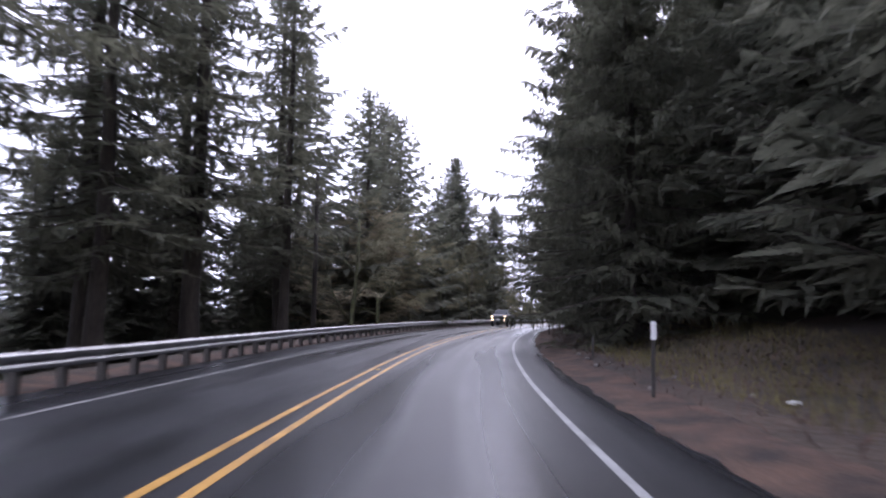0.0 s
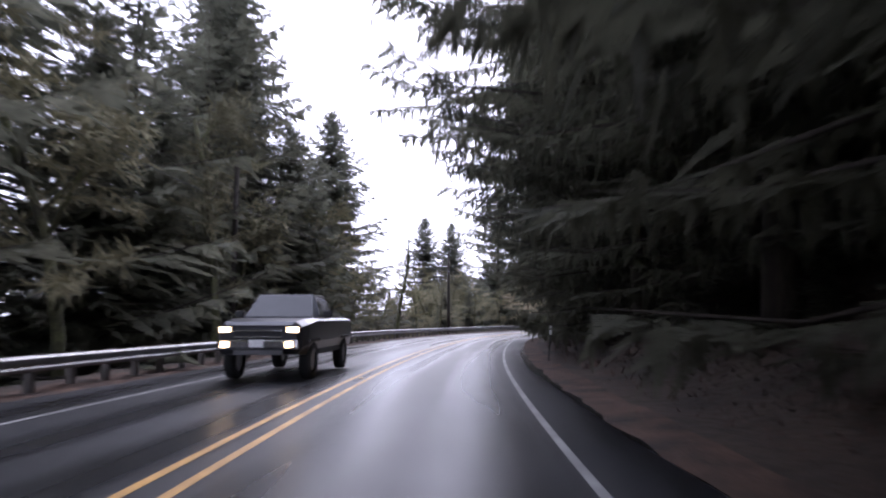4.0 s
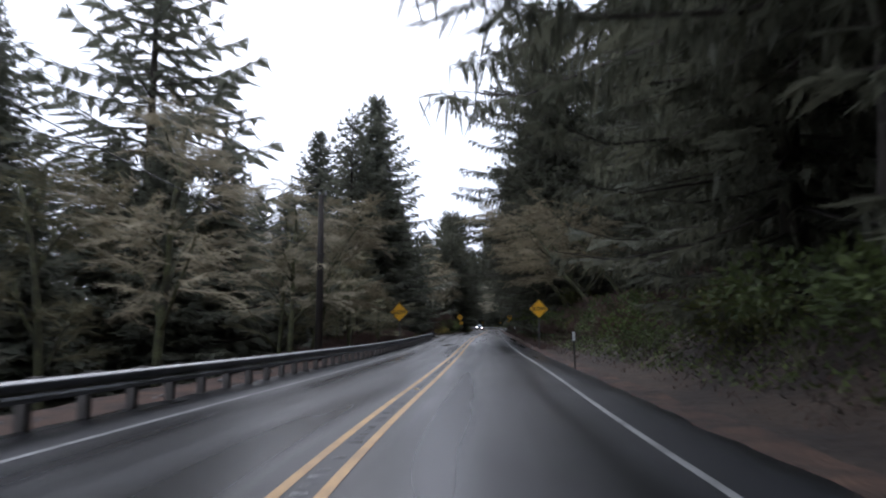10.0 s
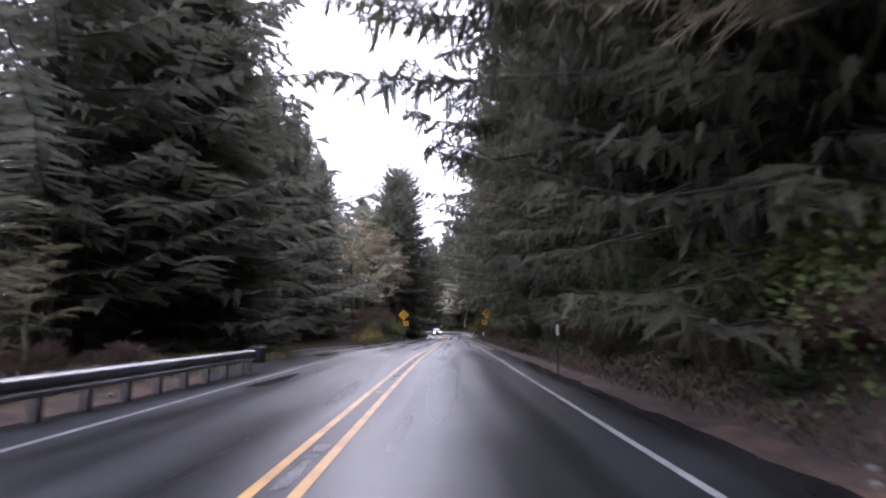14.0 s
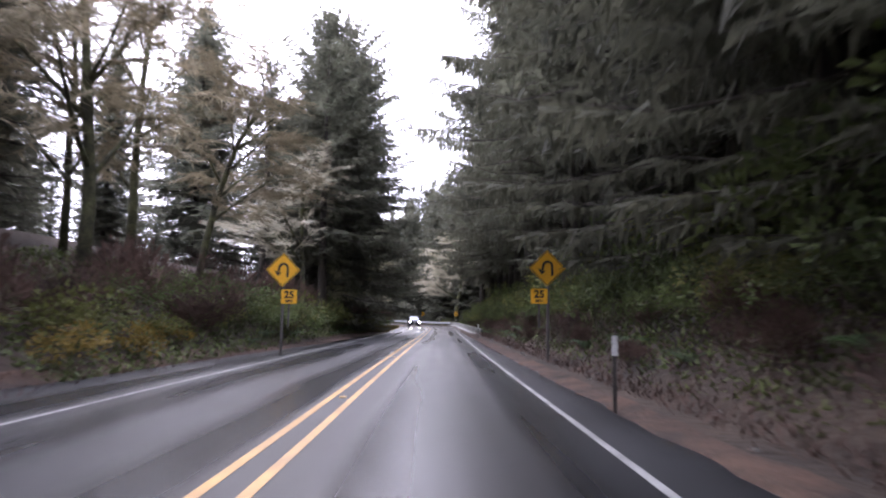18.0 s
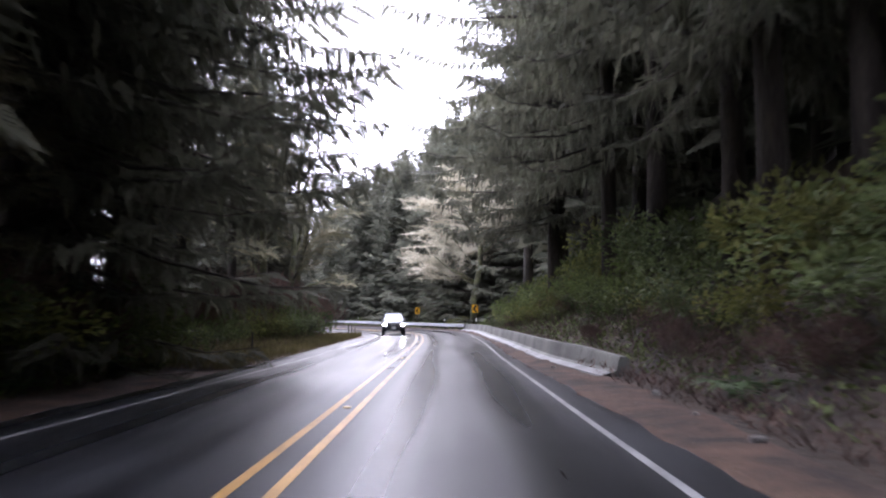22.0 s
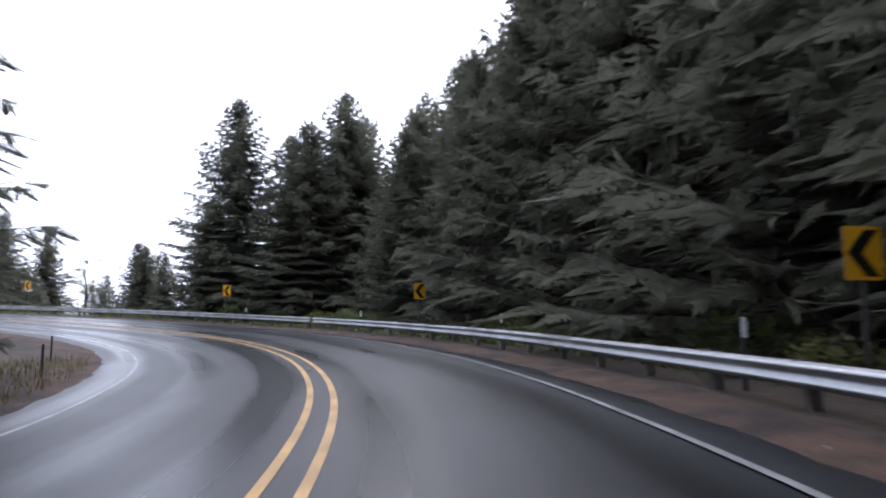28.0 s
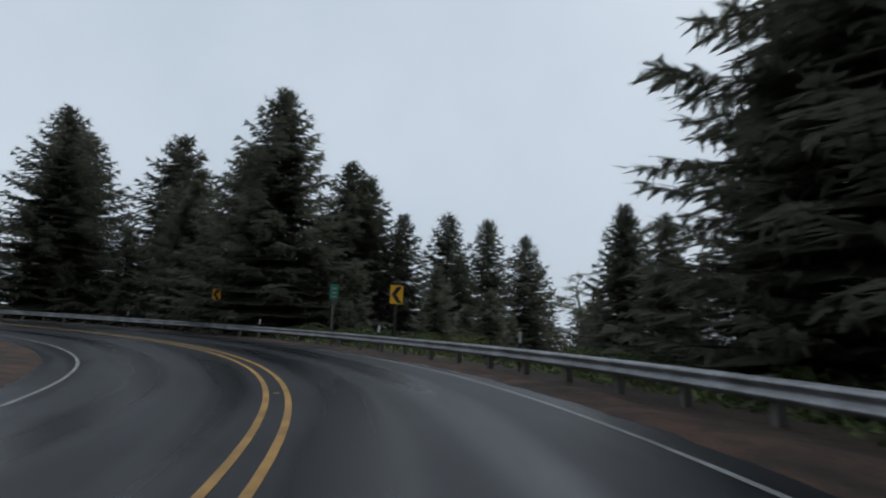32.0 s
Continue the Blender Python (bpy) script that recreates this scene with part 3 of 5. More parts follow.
# ---------------------------------------------------------------- plants: each kind is built once, then copied
def conifer(name, seed, height, reach, needles, label, bare=0.05, whorl=1.05, per=5, shape=0.75, droop=0.25, curl=0.22, ragged=0.2, skirt=0.1, skirt_from=0.6,
            spacing=0.7, spray=0.5, sprays=2, fan=0.42, limb_from=1.2, tassel=0.0, tassel_len=0.8, tassels=2, mass=4, clump=1.0, comb=0.07, longest=2.0, core=7, top_open=1.0):
    """A spruce or fir: tapered trunk, whorls of limbs that lift at their tips, flat fans of side twigs with short sprays of needles, and hanging tassels."""
    rnd = random.Random(seed)
    uni = rnd.uniform
    tree = thing(name, label, "tree")
    wood, cr = Heap(), Heap()
    up = Vector((0, 0, 1))
    bend = [Vector((uni(-0.1, 0.1), uni(-0.1, 0.1), 0)) for _ in range(9)]
    pts = [Vector((0, 0, height * k / 8 - (0.8 if k == 0 else 0))) + (bend[k] if k < 8 else Vector()) for k in range(9)]
    r0 = 0.010 * height + 0.07
    wood.add(*tube(pts, [r0 * (1.35 if k == 0 else 1) * (1 - 0.95 * k / 8) + 0.012 for k in range(9)], 9))

    def tri(o, e, tip):
        k0 = len(cr.v)
        cr.v.extend((o + e, o - e, tip))
        cr.f.append((k0, k0 + 1, k0 + 2))
        uvs.extend(((-1, 0), (1, 0), (0, 1)))

    uvs = []
    z = height * bare
    turn = uni(0, 6)
    while z < height - 0.25:
        f = (z - height * bare) / (height * (1 - bare))
        grown = reach * (1 - f) ** shape
        if f < skirt:
            grown *= skirt_from + (1 - skirt_from) * f / skirt
        tier = uni(0.88, 1.1)
        count = max(4, round(per * (0.8 + 0.5 * (1 - f))))
        for k in range(count):
            turn += 6.2832 / count + uni(-0.35, 0.35)
            ln = max(0.22, grown * tier * (1 - ragged * 0.5 + uni(-ragged, ragged)))
            out = Vector((math.cos(turn), math.sin(turn), 0))
            across = Vector((-out.y, out.x, 0))
            rise = 0.85 * f ** 3 * top_open + 0.10 - droop * (1 - f) ** 0.6 + uni(-0.07, 0.07)
            lift = curl * uni(0.5, 1.4)
            base = Vector((0, 0, min(z + uni(-0.4, 0.4) * whorl * (1 - 0.6 * f), height - 0.1)))

            def along(q):
                return base + out * (ln * q) + up * (ln * (rise * q + lift * (q * q * q - 0.55 * q)))

            if ln > limb_from:
                wood.add(*tube((along(0), along(0.35), along(0.7), along(1.0)), (0.018 + 0.009 * ln, 0.013 + 0.006 * ln, 0.008 + 0.003 * ln, 0.006), 3))
            n = max(3, int(ln / spacing))
            spine = [along(0.04 + 0.93 * j / n) for j in range(n + 1)]
            for j in range(n):
                q = 0.04 + 0.93 * (j + 0.5) / n
                wide = min(longest, fan * min(ln, 7.5) * min(q / 0.3, 1.0) ** 0.6 * (1.04 - q) ** 0.7 + 0.10)
                for sgn in (-1, 1):
                    w = wide * uni(0.65, 1.25)
                    mid = spine[j].lerp(spine[j + 1], 0.5)
                    end = mid + across * (sgn * w) + out * (w * uni(0.35, 0.8)) - up * (w * uni(0.12, 0.55))
                    k0 = len(cr.v)
                    cr.v.extend((spine[j] - out * 0.1, spine[j + 1] + out * 0.1 + up * uni(-0.15, 0.1), end))
                    cr.f.append((k0, k0 + 1, k0 + 2))
                    uvs.extend(((-comb, 0), (comb, 0), (0, 1)))
                    for i in range(sprays):
                        o = mid.lerp(end, uni(0.25, 0.95))
                        w2 = ((end - mid).normalized() + across * uni(-0.5, 0.5) + out * uni(-0.1, 0.7) + up * uni(-0.5, 0.3)).normalized()
                        e = w2.cross(up + across * uni(-0.9, 0.9)).normalized() * (spray * uni(0.2, 0.3))
                        tri(o, e, o + w2 * (spray * uni(0.8, 1.5)))
                    for i in range(tassels if tassel and rnd.random() < tassel else 0):
                        o = mid.lerp(end, uni(0.1, 1.0))
                        w3 = (-up + out * uni(-0.3, 0.45) + across * uni(-0.35, 0.35)).normalized()
                        th = uni(0, 3.14)
                        tri(o, Vector((math.cos(th), math.sin(th), 0)) * uni(0.04, 0.1), o + w3 * (tassel_len * uni(0.25, 1.4)))
            for j in range(3):
                o = along(0.9)
                w2 = (spine[-1] - spine[-2]).normalized() + across * ((j - 1) * 0.6) + up * uni(-0.1, 0.25)
                tri(o, across * (spray * 0.28), o + w2 * (spray * uni(0.9, 1.4)))
            for j in range(min(14, round(mass * (0.3 + ln / 4)))):
                q = 0.1 + 0.82 * rnd.random() ** 0.8
                o = along(q) + across * (uni(-0.75, 0.75) * fan * ln * (1.04 - q) ** 0.7)
                big = min(1.0, 0.3 + ln / 7) * (1.1 - 0.4 * q)
                th = uni(0, 3.14)
                e = Vector((math.cos(th), math.sin(th), uni(-0.4, 0.4))) * (0.26 * big * clump)
                tri(o, e, o + (out * uni(-0.2, 0.6) + across * uni(-0.5, 0.5) - up * uni(0.4, 1.2)).normalized() * (uni(0.5, 1.0) * big * clump))
        for k in range(core):
            th, r = turn + 6.2832 * k / core + uni(-0.3, 0.3), 0.5 * grown * uni(0.7, 1.15)
            out = Vector((math.cos(th), math.sin(th), 0))
            e = Vector((-out.y, out.x, 0)) * (r * 0.75)
            o = Vector((0, 0, z + 0.45 * whorl))
            k0 = len(cr.v)
            cr.v.extend((o + out * r - e - up * (0.35 * r), o + out * r + e - up * (0.35 * r + uni(-0.3, 0.4)), o))
            cr.f.append((k0, k0 + 1, k0 + 2))
            uvs.extend(((-0.5, 0), (0.5, 0), (0, 1)))
        z += whorl * (1.0 - 0.55 * f) * uni(0.85, 1.15)
    for k in range(7):
        w = Vector((uni(-0.35, 0.35), uni(-0.35, 0.35), 1)).normalized()
        o = Vector((0, 0, height - 0.12 * k - 0.15))
        tri(o, w.orthogonal().normalized() * 0.03, o + w * (0.2 + 0.05 * k))
    part_mesh("trunk", mesh_of("trunk", wood.v, wood.f, M_BARK, True), tree)
    part_mesh("crown", mesh_of("crown", cr.v, cr.f, needles, uvs=uvs), tree)
    return tree


def broadleaf(name, seed, height, spread, bark, twigs, label, levels=4, droop=0.1, lean=0.0, clear=0.25, fuzz=1.0, twig_len=0.5, forks=(4, 6)):
    """A leafless tree: forked trunk and limbs, and a crown of many short mossy or lichened twigs."""
    rnd = random.Random(seed)
    tree = thing(name, label, "tree")
    wood, cr = Heap(), Heap()
    up = Vector((0, 0, 1))

    def grow(p, way, length, radius, level):
        pts, q = [p.copy()], p.copy()
        w = way.copy()
        n = 4 if level < 2 else 3
        for k in range(n):
            w = (w + Vector((rnd.uniform(-1, 1), rnd.uniform(-1, 1), rnd.uniform(-1, 1))) * 0.2 + up * (0.06 if level < 2 else -droop * 0.35)).normalized()
            q = q + w * (length / n)
            pts.append(q.copy())
        rad = [radius * (1 - 0.6 * k / n) for k in range(n + 1)]
        if level >= 3:
            rad = [max(r * 0.8, 0.011) for r in rad]
        (wood if level < 2 else cr).add(*tube(pts, rad, 7 if level == 0 else 5 if level == 1 else 3))
        if level >= 2:
            m = max(3, int(length * 9 * fuzz))
            for j in range(m):
                a = rnd.random() * n
                i = min(int(a), n - 1)
                c = pts[i].lerp(pts[i + 1], a - i)
                ww = (w * 0.7 + Vector((rnd.uniform(-1, 1), rnd.uniform(-1, 1), rnd.uniform(-0.7, 0.7))) - up * droop * 0.6).normalized()
                k0 = len(cr.v)
                e = ww.orthogonal().normalized() * rnd.uniform(0.012, 0.03)
                cr.v.extend((c + e, c - e, c + ww * (twig_len * rnd.uniform(0.5, 1.3))))
                cr.f.append((k0, k0 + 1, k0 + 2))
        if level >= levels:
            return
        kids = rnd.randint(*forks) if level else rnd.randint(forks[0] + 3, forks[1] + 4)
        for j in range(kids):
            a = (clear if level == 0 else 0.25) + (1 - (clear if level == 0 else 0.25)) * (j + rnd.random()) / kids
            i = min(int(a * n), n - 1)
            c = pts[i].lerp(pts[i + 1], a * n - i)
            th = rnd.uniform(0, 2 * math.pi) if level == 0 else rnd.uniform(-1, 1) * 1.3 + math.atan2(w.y, w.x) + (math.pi if rnd.random() < 0.15 else 0)
            side_way = Vector((math.cos(th), math.sin(th), rnd.uniform(0.15, 0.8) if level == 0 else rnd.uniform(-0.25, 0.5) - droop))
            kw = (side_way.normalized() * 0.85 + w * 0.45).normalized()
            ln = (spread * (1.05 - 0.55 * a) if level == 0 else length * 0.58) * rnd.uniform(0.75, 1.2)
            grow(c, kw, ln, max(0.008, rad[i] * (0.5 if level == 0 else 0.55)), level + 1)

    start = Vector((lean, 0.1 * lean, 1)).normalized()
    grow(Vector((0, 0, -0.5)), start, height * 0.86, 0.013 * height + 0.05, 0)
    part_mesh("trunk", mesh_of("trunk", wood.v, wood.f, bark, True), tree)
    part_mesh("crown", mesh_of("crown", cr.v, cr.f, twigs), tree)
    return tree


def shrub(name, seed, wide, high, leaves, label, count=420, leaf=0.16, stems=M_MOSSBARK, bare=False):
    """A shrub: a few stems and many small leaves or bare twigs in an uneven dome."""
    rnd = random.Random(seed)
    ob = thing(name, label, "bush")
    st, lf = Heap(), Heap()
    lumps = [(Vector((rnd.uniform(-0.5, 0.5) * wide, rnd.uniform(-0.5, 0.5) * wide, rnd.uniform(0.35, 0.8) * high)), rnd.uniform(0.25, 0.5)) for _ in range(7)]
    for c, r in lumps:
        st.add(*tube([Vector((c.x * 0.25, c.y * 0.25, -0.3)), c * 0.6, c], [0.025, 0.016, 0.006], 4))
    for k in range(count):
        c, r = lumps[k % 7]
        o = Vector((rnd.gauss(0, 1), rnd.gauss(0, 1), rnd.gauss(0, 0.8)))
        o = o.normalized() * r * (0.55 + 0.5 * rnd.random())
        p = c + Vector((o.x * wide * 0.75, o.y * wide * 0.75, o.z * high * 0.8))
        if p.z < 0.02:
            p.z = rnd.uniform(0.02, 0.3 * high)
        way = (o.normalized() + Vector((rnd.uniform(-1, 1), rnd.uniform(-1, 1), rnd.uniform(-0.3, 0.8))) * 0.8).normalized()
        if bare:
            way = (way + Vector((0, 0, 0.7))).normalized()
        lf.blade(p, way, way.orthogonal().normalized(), leaf * rnd.uniform(0.7, 1.4), leaf * (0.13 if bare else 0.6))
    part_mesh("stem", mesh_of("stem", st.v, st.f, stems), ob)
    part_mesh("foliage", mesh_of("foliage", lf.v, lf.f, leaves), ob)
    return ob


def fern(seed):
    rnd = random.Random(seed)
    ob = thing("sword_fern", "green sword fern arching from the bank", "fern")
    h = Heap()
    for k in range(13):
        a = 2 * math.pi * k / 13 + rnd.uniform(-0.2, 0.2)
        out = Vector((math.cos(a), math.sin(a), 0))
        acr = Vector((-out.y, out.x, 0))
        ln = rnd.uniform(0.7, 1.1)
        for j in range(12):
            q = (j + 1) / 12
            p = out * (ln * q * 0.9) + Vector((0, 0, ln * (0.95 * q - 0.75 * q * q)))
            w = 0.16 * (1 - q) ** 0.6 + 0.03
            for sg in (-1, 1):
                h.blade(p, (acr * sg + out * 0.35 - Vector((0, 0, 0.15))).normalized(), out, w * 1.3, 0.055)
    part_mesh("fronds", mesh_of("fronds", h.v, h.f, M_FERN), ob)
    return ob


def planted(src, s, d, size=1.0, tall=1.0, turn=None, rnd=random.Random(5), sink=0.0, label=""):
    """A copy of a plant on the ground beside the road."""
    p = on_ground(s, d)
    a = rnd.uniform(0, 2 * math.pi) if turn is None else radians(turn)
    m = Matrix.Translation((p.x, p.y, p.z - sink)) @ Matrix.Rotation(a, 4, "Z") @ Matrix.Diagonal((size, size, size * tall, 1))
    ob = copy_thing(src, m)
    if label:
        ob["label"] = label
    return ob


def to_height(src, tall, s, d, top, turn=None, rnd=random.Random(6), wide=1.0, label=""):
    """A copy whose tip stands top metres over the road; its foot is on the ground."""
    p = on_ground(s, d)
    k = (at(s, d).z + top - p.z) / tall
    f = k * wide
    a = rnd.uniform(0, 2 * math.pi) if turn is None else radians(turn)
    ob = copy_thing(src, Matrix.Translation(p) @ Matrix.Rotation(a, 4, "Z") @ Matrix.Diagonal((f, f, k, 1)))
    if label:
        ob["label"] = label
    return ob


SPR_WEEP = [conifer("spruce_tree", 11 + i, 26, 8.4, M_NEEDLE, "tall dark spruce with drooping tasselled limbs beside the road", bare=0.03, shape=0.6, droop=0.36, curl=0.25, ragged=0.28, skirt=0.2, skirt_from=0.6, tassel=0.7, spacing=0.36, per=6, sprays=2, spray=0.36, comb=0.55, longest=0.6, tassel_len=0.5, mass=8, core=0) for i in range(2)]
SPR_CONE = [conifer("spruce_tree", 21 + i, 26, 8.4, M_NEEDLE_B, "tall grey-green spruce with a broad pointed crown", bare=0.03, ragged=0.16, per=7, spacing=0.42, spray=0.38, comb=0.5, longest=0.8, mass=6, limb_from=2.4) for i in range(3)]
SPR_OPEN = [conifer("spruce_tree", 31 + i, 26, 8.2, M_NEEDLE_B, "ragged open-crowned spruce with bare limb tips", core=0, bare=0.08, whorl=1.3, shape=0.72, droop=0.12, curl=0.24, ragged=0.34, spacing=0.6, spray=0.45, fan=0.3, mass=2, comb=0.3, limb_from=0.8) for i in range(2)]
SPR_POLE = [conifer("spruce_tree", 41 + i, 28, 5.0, M_NEEDLE, "tall forest spruce with a long bare trunk and high crown", core=0, bare=0.22, whorl=1.45, shape=0.45, droop=0.4, ragged=0.42, fan=0.3, tassel=0.4, mass=2, spacing=0.55, comb=0.5) for i in range(2)]
SPR_TALL = [conifer("spruce_tree", 46 + i, 32, 5.6, M_NEEDLE, "tall forest spruce with a thick bare trunk on the bank", core=0, bare=0.36, whorl=1.5, shape=0.4, droop=0.5, ragged=0.4, skirt=0.15, fan=0.28, tassel=0.8, tassel_len=1.2, mass=2, spacing=0.55, comb=0.5) for i in range(2)]
SPR_FAR = [conifer("spruce_tree", 51 + i, 22, 7.6, M_NEEDLE_B, "dense dark broad-based spruce on the slope", bare=0.01, whorl=1.0, shape=0.78, ragged=0.18, skirt=0.03, per=7, spacing=0.65, spray=0.45, limb_from=5.5, mass=6, longest=0.95, comb=0.45) for i in range(3)]
SPR_BACK = [conifer("spruce_tree", 56 + i, 22, 7.6, M_NEEDLE_B, "small dark spruce growing among the taller trees", bare=0.01, whorl=1.2, per=4, shape=0.78, ragged=0.2, skirt=0.03, spacing=1.15, spray=0.55, sprays=1, fan=0.5, comb=0.42, longest=1.25, limb_from=7.5, mass=3, clump=1.0) for i in range(2)]
SPR_ARCH = [conifer("spruce_tree", 36 + i, 28, 10.5, M_NEEDLE, "old spruce with long tasselled limbs reaching over the road", bare=0.2, whorl=1.35, shape=0.5, droop=0.33, curl=0.26, ragged=0.27, skirt=0.2, skirt_from=0.72, tassel=1.0, tassel_len=0.75, spacing=0.38, per=6, sprays=2, spray=0.36, comb=0.55, longest=0.58, fan=0.31, mass=11, clump=0.85, core=0) for i in range(2)]
ALDER = [broadleaf("mossy_tree", 61 + i, 13, 4.2, M_MOSSBARK, M_MOSS, "leafless alder hung with yellow-green moss", droop=0.12, levels=3, fuzz=1.7, twig_len=0.6) for i in range(3)]
LICHEN = [broadleaf("lichen_tree", 71 + i, 13, 5.0, M_MOSSBARK, M_LICHEN, "leafless tree covered in pale lichen", clear=0.3, droop=0.06, levels=3, fuzz=2.2, twig_len=0.55, forks=(6, 8)) for i in range(2)]
ARCHED = [broadleaf("mossy_tree", 85 + i, 12, 6.6, M_MOSSBARK, M_OLIVE, "leaning leafless tree with long moss-hung limbs arching over the verge", droop=0.24, lean=0.62, clear=0.18, levels=3, fuzz=2.4, twig_len=0.42, forks=(5, 6)) for i in range(2)]
OLIVE = [broadleaf("mossy_tree", 75 + i, 13, 5.2, M_MOSSBARK, M_OLIVE, "leafless tree with moss-hung limbs over the bank", droop=0.14, levels=3, fuzz=2.4, twig_len=0.5, forks=(5, 6)) for i in range(2)]
SNAG = broadleaf("bare_tree", 81, 13, 2.0, M_MOSSBARK, M_MOSSBARK, "thin dark leafless tree behind the guardrail", levels=2, fuzz=0.6, clear=0.45, twig_len=0.7)
SHRUB = [shrub("evergreen_shrub", 91 + i, 2.2, 1.5, (M_LEAF, M_LEAF_P, M_LEAF)[i], ("leafy green shrub growing on the bank", "yellow-green leafy shrub growing on the bank", "leafy green shrub growing on the bank")[i], count=620, leaf=0.15) for i in range(3)]
BRUSH = [shrub("bare_bush", 101 + i, 2.4, 2.1, M_BRUSH, "red-brown leafless bush on the bank", count=1500, leaf=0.3, bare=True) for i in range(2)]
SHRUB_Y = shrub("yellow_shrub", 111, 1.8, 1.1, M_LEAF_Y, "shrub with yellow autumn leaves at the road edge", count=420, leaf=0.14)
FERN = fern(121)
TREE_TALL = {"weep": (SPR_WEEP, 26), "cone": (SPR_CONE, 26), "open": (SPR_OPEN, 26), "arch": (SPR_ARCH, 28), "young": (SPR_BACK, 22), "pole": (SPR_POLE, 28), "tall": (SPR_TALL, 32), "far": (SPR_FAR, 22), "alder": (ALDER, 13), "lichen": (LICHEN, 13), "olive": (OLIVE, 13), "arched": (ARCHED, 12)}
PATTERNS = [o for k in TREE_TALL.values() for o in k[0]] + [SNAG, SHRUB_Y, FERN] + SHRUB + BRUSH


def stand(kind, rows, group, wide=1.0):
    """Trees of one kind: (distance along, to the right, top over the road) each."""
    src, tall = TREE_TALL[kind]
    for i, (s, d, top) in enumerate(rows):
        tagged(to_height(src[i % len(src)], tall, s, d, top, turn=(s * 37 + d * 11) % 360, wide=wide), group=group)


def row(kind, s0, s1, gap, d, top, jitter=1.5, vary=0.15, seed=1, group="roadside trees", wide=1.0):
    """A loose row of trees along the road."""
    rnd = random.Random(seed)
    src, tall = TREE_TALL[kind]
    s = s0
    while s < s1:
        dd = d + rnd.uniform(-jitter, jitter)
        tagged(to_height(rnd.choice(src), tall, s, dd, (float(top(s)) if callable(top) else top) * rnd.uniform(1 - vary, 1 + vary), turn=rnd.uniform(0, 360), wide=wide * rnd.uniform(0.9, 1.1)), group=group)
        s += gap * rnd.uniform(0.75, 1.3)


WOODS = []


def woods(s0, s1, gap, d, top, jitter=2.0, vary=0.15, seed=1, wide=1.0):
    """Places for the trees deep in the wood, which nobody could count; they are joined further down."""
    rnd = random.Random(seed)
    s = s0
    while s < s1:
        dd = d + rnd.uniform(-jitter, jitter)
        p = on_ground(s, dd)
        k = (at(s, dd).z + (float(top(s)) if callable(top) else top) * rnd.uniform(1 - vary, 1 + vary) - p.z) / 22
        w = k * wide * rnd.uniform(0.9, 1.15)
        WOODS.append((rnd.randrange(2), Matrix.Translation(p) @ Matrix.Rotation(rnd.uniform(0, 6.28), 4, "Z") @ Matrix.Diagonal((w, w, k, 1))))
        s += gap * rnd.uniform(0.75, 1.3)


def join_woods():
    """All the trees deep in the wood as one mesh, crowns and trunks."""
    vs, fs, mi, uv, n = [], [], [], [], 0
    src = []
    for t in SPR_BACK:
        for name, m in (("crown", 0), ("trunk", 1)):
            ob = next(o for o in t.children if o.name.startswith(name))
            co = np.empty(len(ob.data.vertices) * 3)
            ob.data.vertices.foreach_get("co", co)
            co = co.reshape(-1, 3)
            tex = np.zeros((len(co), 2))
            if m == 0:
                ob.data.uv_layers[0].data.foreach_get("uv", flat := np.empty(len(ob.data.loops) * 2))
                tex = flat.reshape(-1, 2)
            src.append((co, [tuple(p.vertices) for p in ob.data.polygons], m, tex))
    for k, mat4 in WOODS:
        a = np.array(mat4)
        for co, faces, m, tex in src[2 * k:2 * k + 2]:
            vs.append(co @ a[:3, :3].T + a[:3, 3])
            fs.extend([tuple(i + n for i in f) for f in faces])
            mi.extend([m] * len(faces))
            uv.append(tex)
            n += len(co)
    me = bpy.data.meshes.new("background_woods")
    me.from_pydata(np.concatenate(vs).tolist(), [], fs)
    me.materials.append(M_NEEDLE_B)
    me.materials.append(M_BARK)
    me.polygons.foreach_set("material_index", mi)
    idx = np.empty(len(me.loops), np.int32)
    me.loops.foreach_get("vertex_index", idx)
    me.uv_layers.new(name="UVMap").data.foreach_set("uv", np.concatenate(uv).astype(np.float32)[idx].ravel())
    tagged(new("background_woods", me), "dense dark spruce forest behind the roadside trees", "forest", kind="stuff")


# ---------------------------------------------------------------- trees, stretch by stretch
# first bend, inner (right) side: a dense dark edge whose limbs hang over the verge
row("weep", 30, 170, 9.2, 9.6, 27, seed=1, group="dark spruces inside the first bend", jitter=1.0)
row("weep", 174, 208, 6.5, 14.2, 27, seed=73, group="dark spruces above the right bank", jitter=0.7)
woods(18, 190, 6.0, 16, 27, seed=2)
woods(10, 190, 9.0, 23, 32, seed=3)
row("young", 36, 150, 3.2, 8.8, 4.6, seed=67, vary=0.3, jitter=0.7, group="young spruces at the foot of the bank", wide=1.25)
row("cone", -16, 26, 5.5, 16.0, 26, seed=4, group="dark spruces inside the first bend")
row("far", 6, 30, 5.0, 18.0, 18, seed=44, group="dark spruces inside the first bend")
stand("weep", [(47, 9.2, 19), (53, 8.6, 22), (60, 8.8, 20)], "dark spruces inside the first bend", wide=1.15)
stand("arch", [(109, 7.6, 24), (117.5, 7.4, 25), (132, 7.4, 25)], "dark spruces inside the first bend", wide=1.1)
row("arch", 64, 168, 9.5, 8.8, 29, seed=61, group="dark spruces inside the first bend", jitter=0.6)
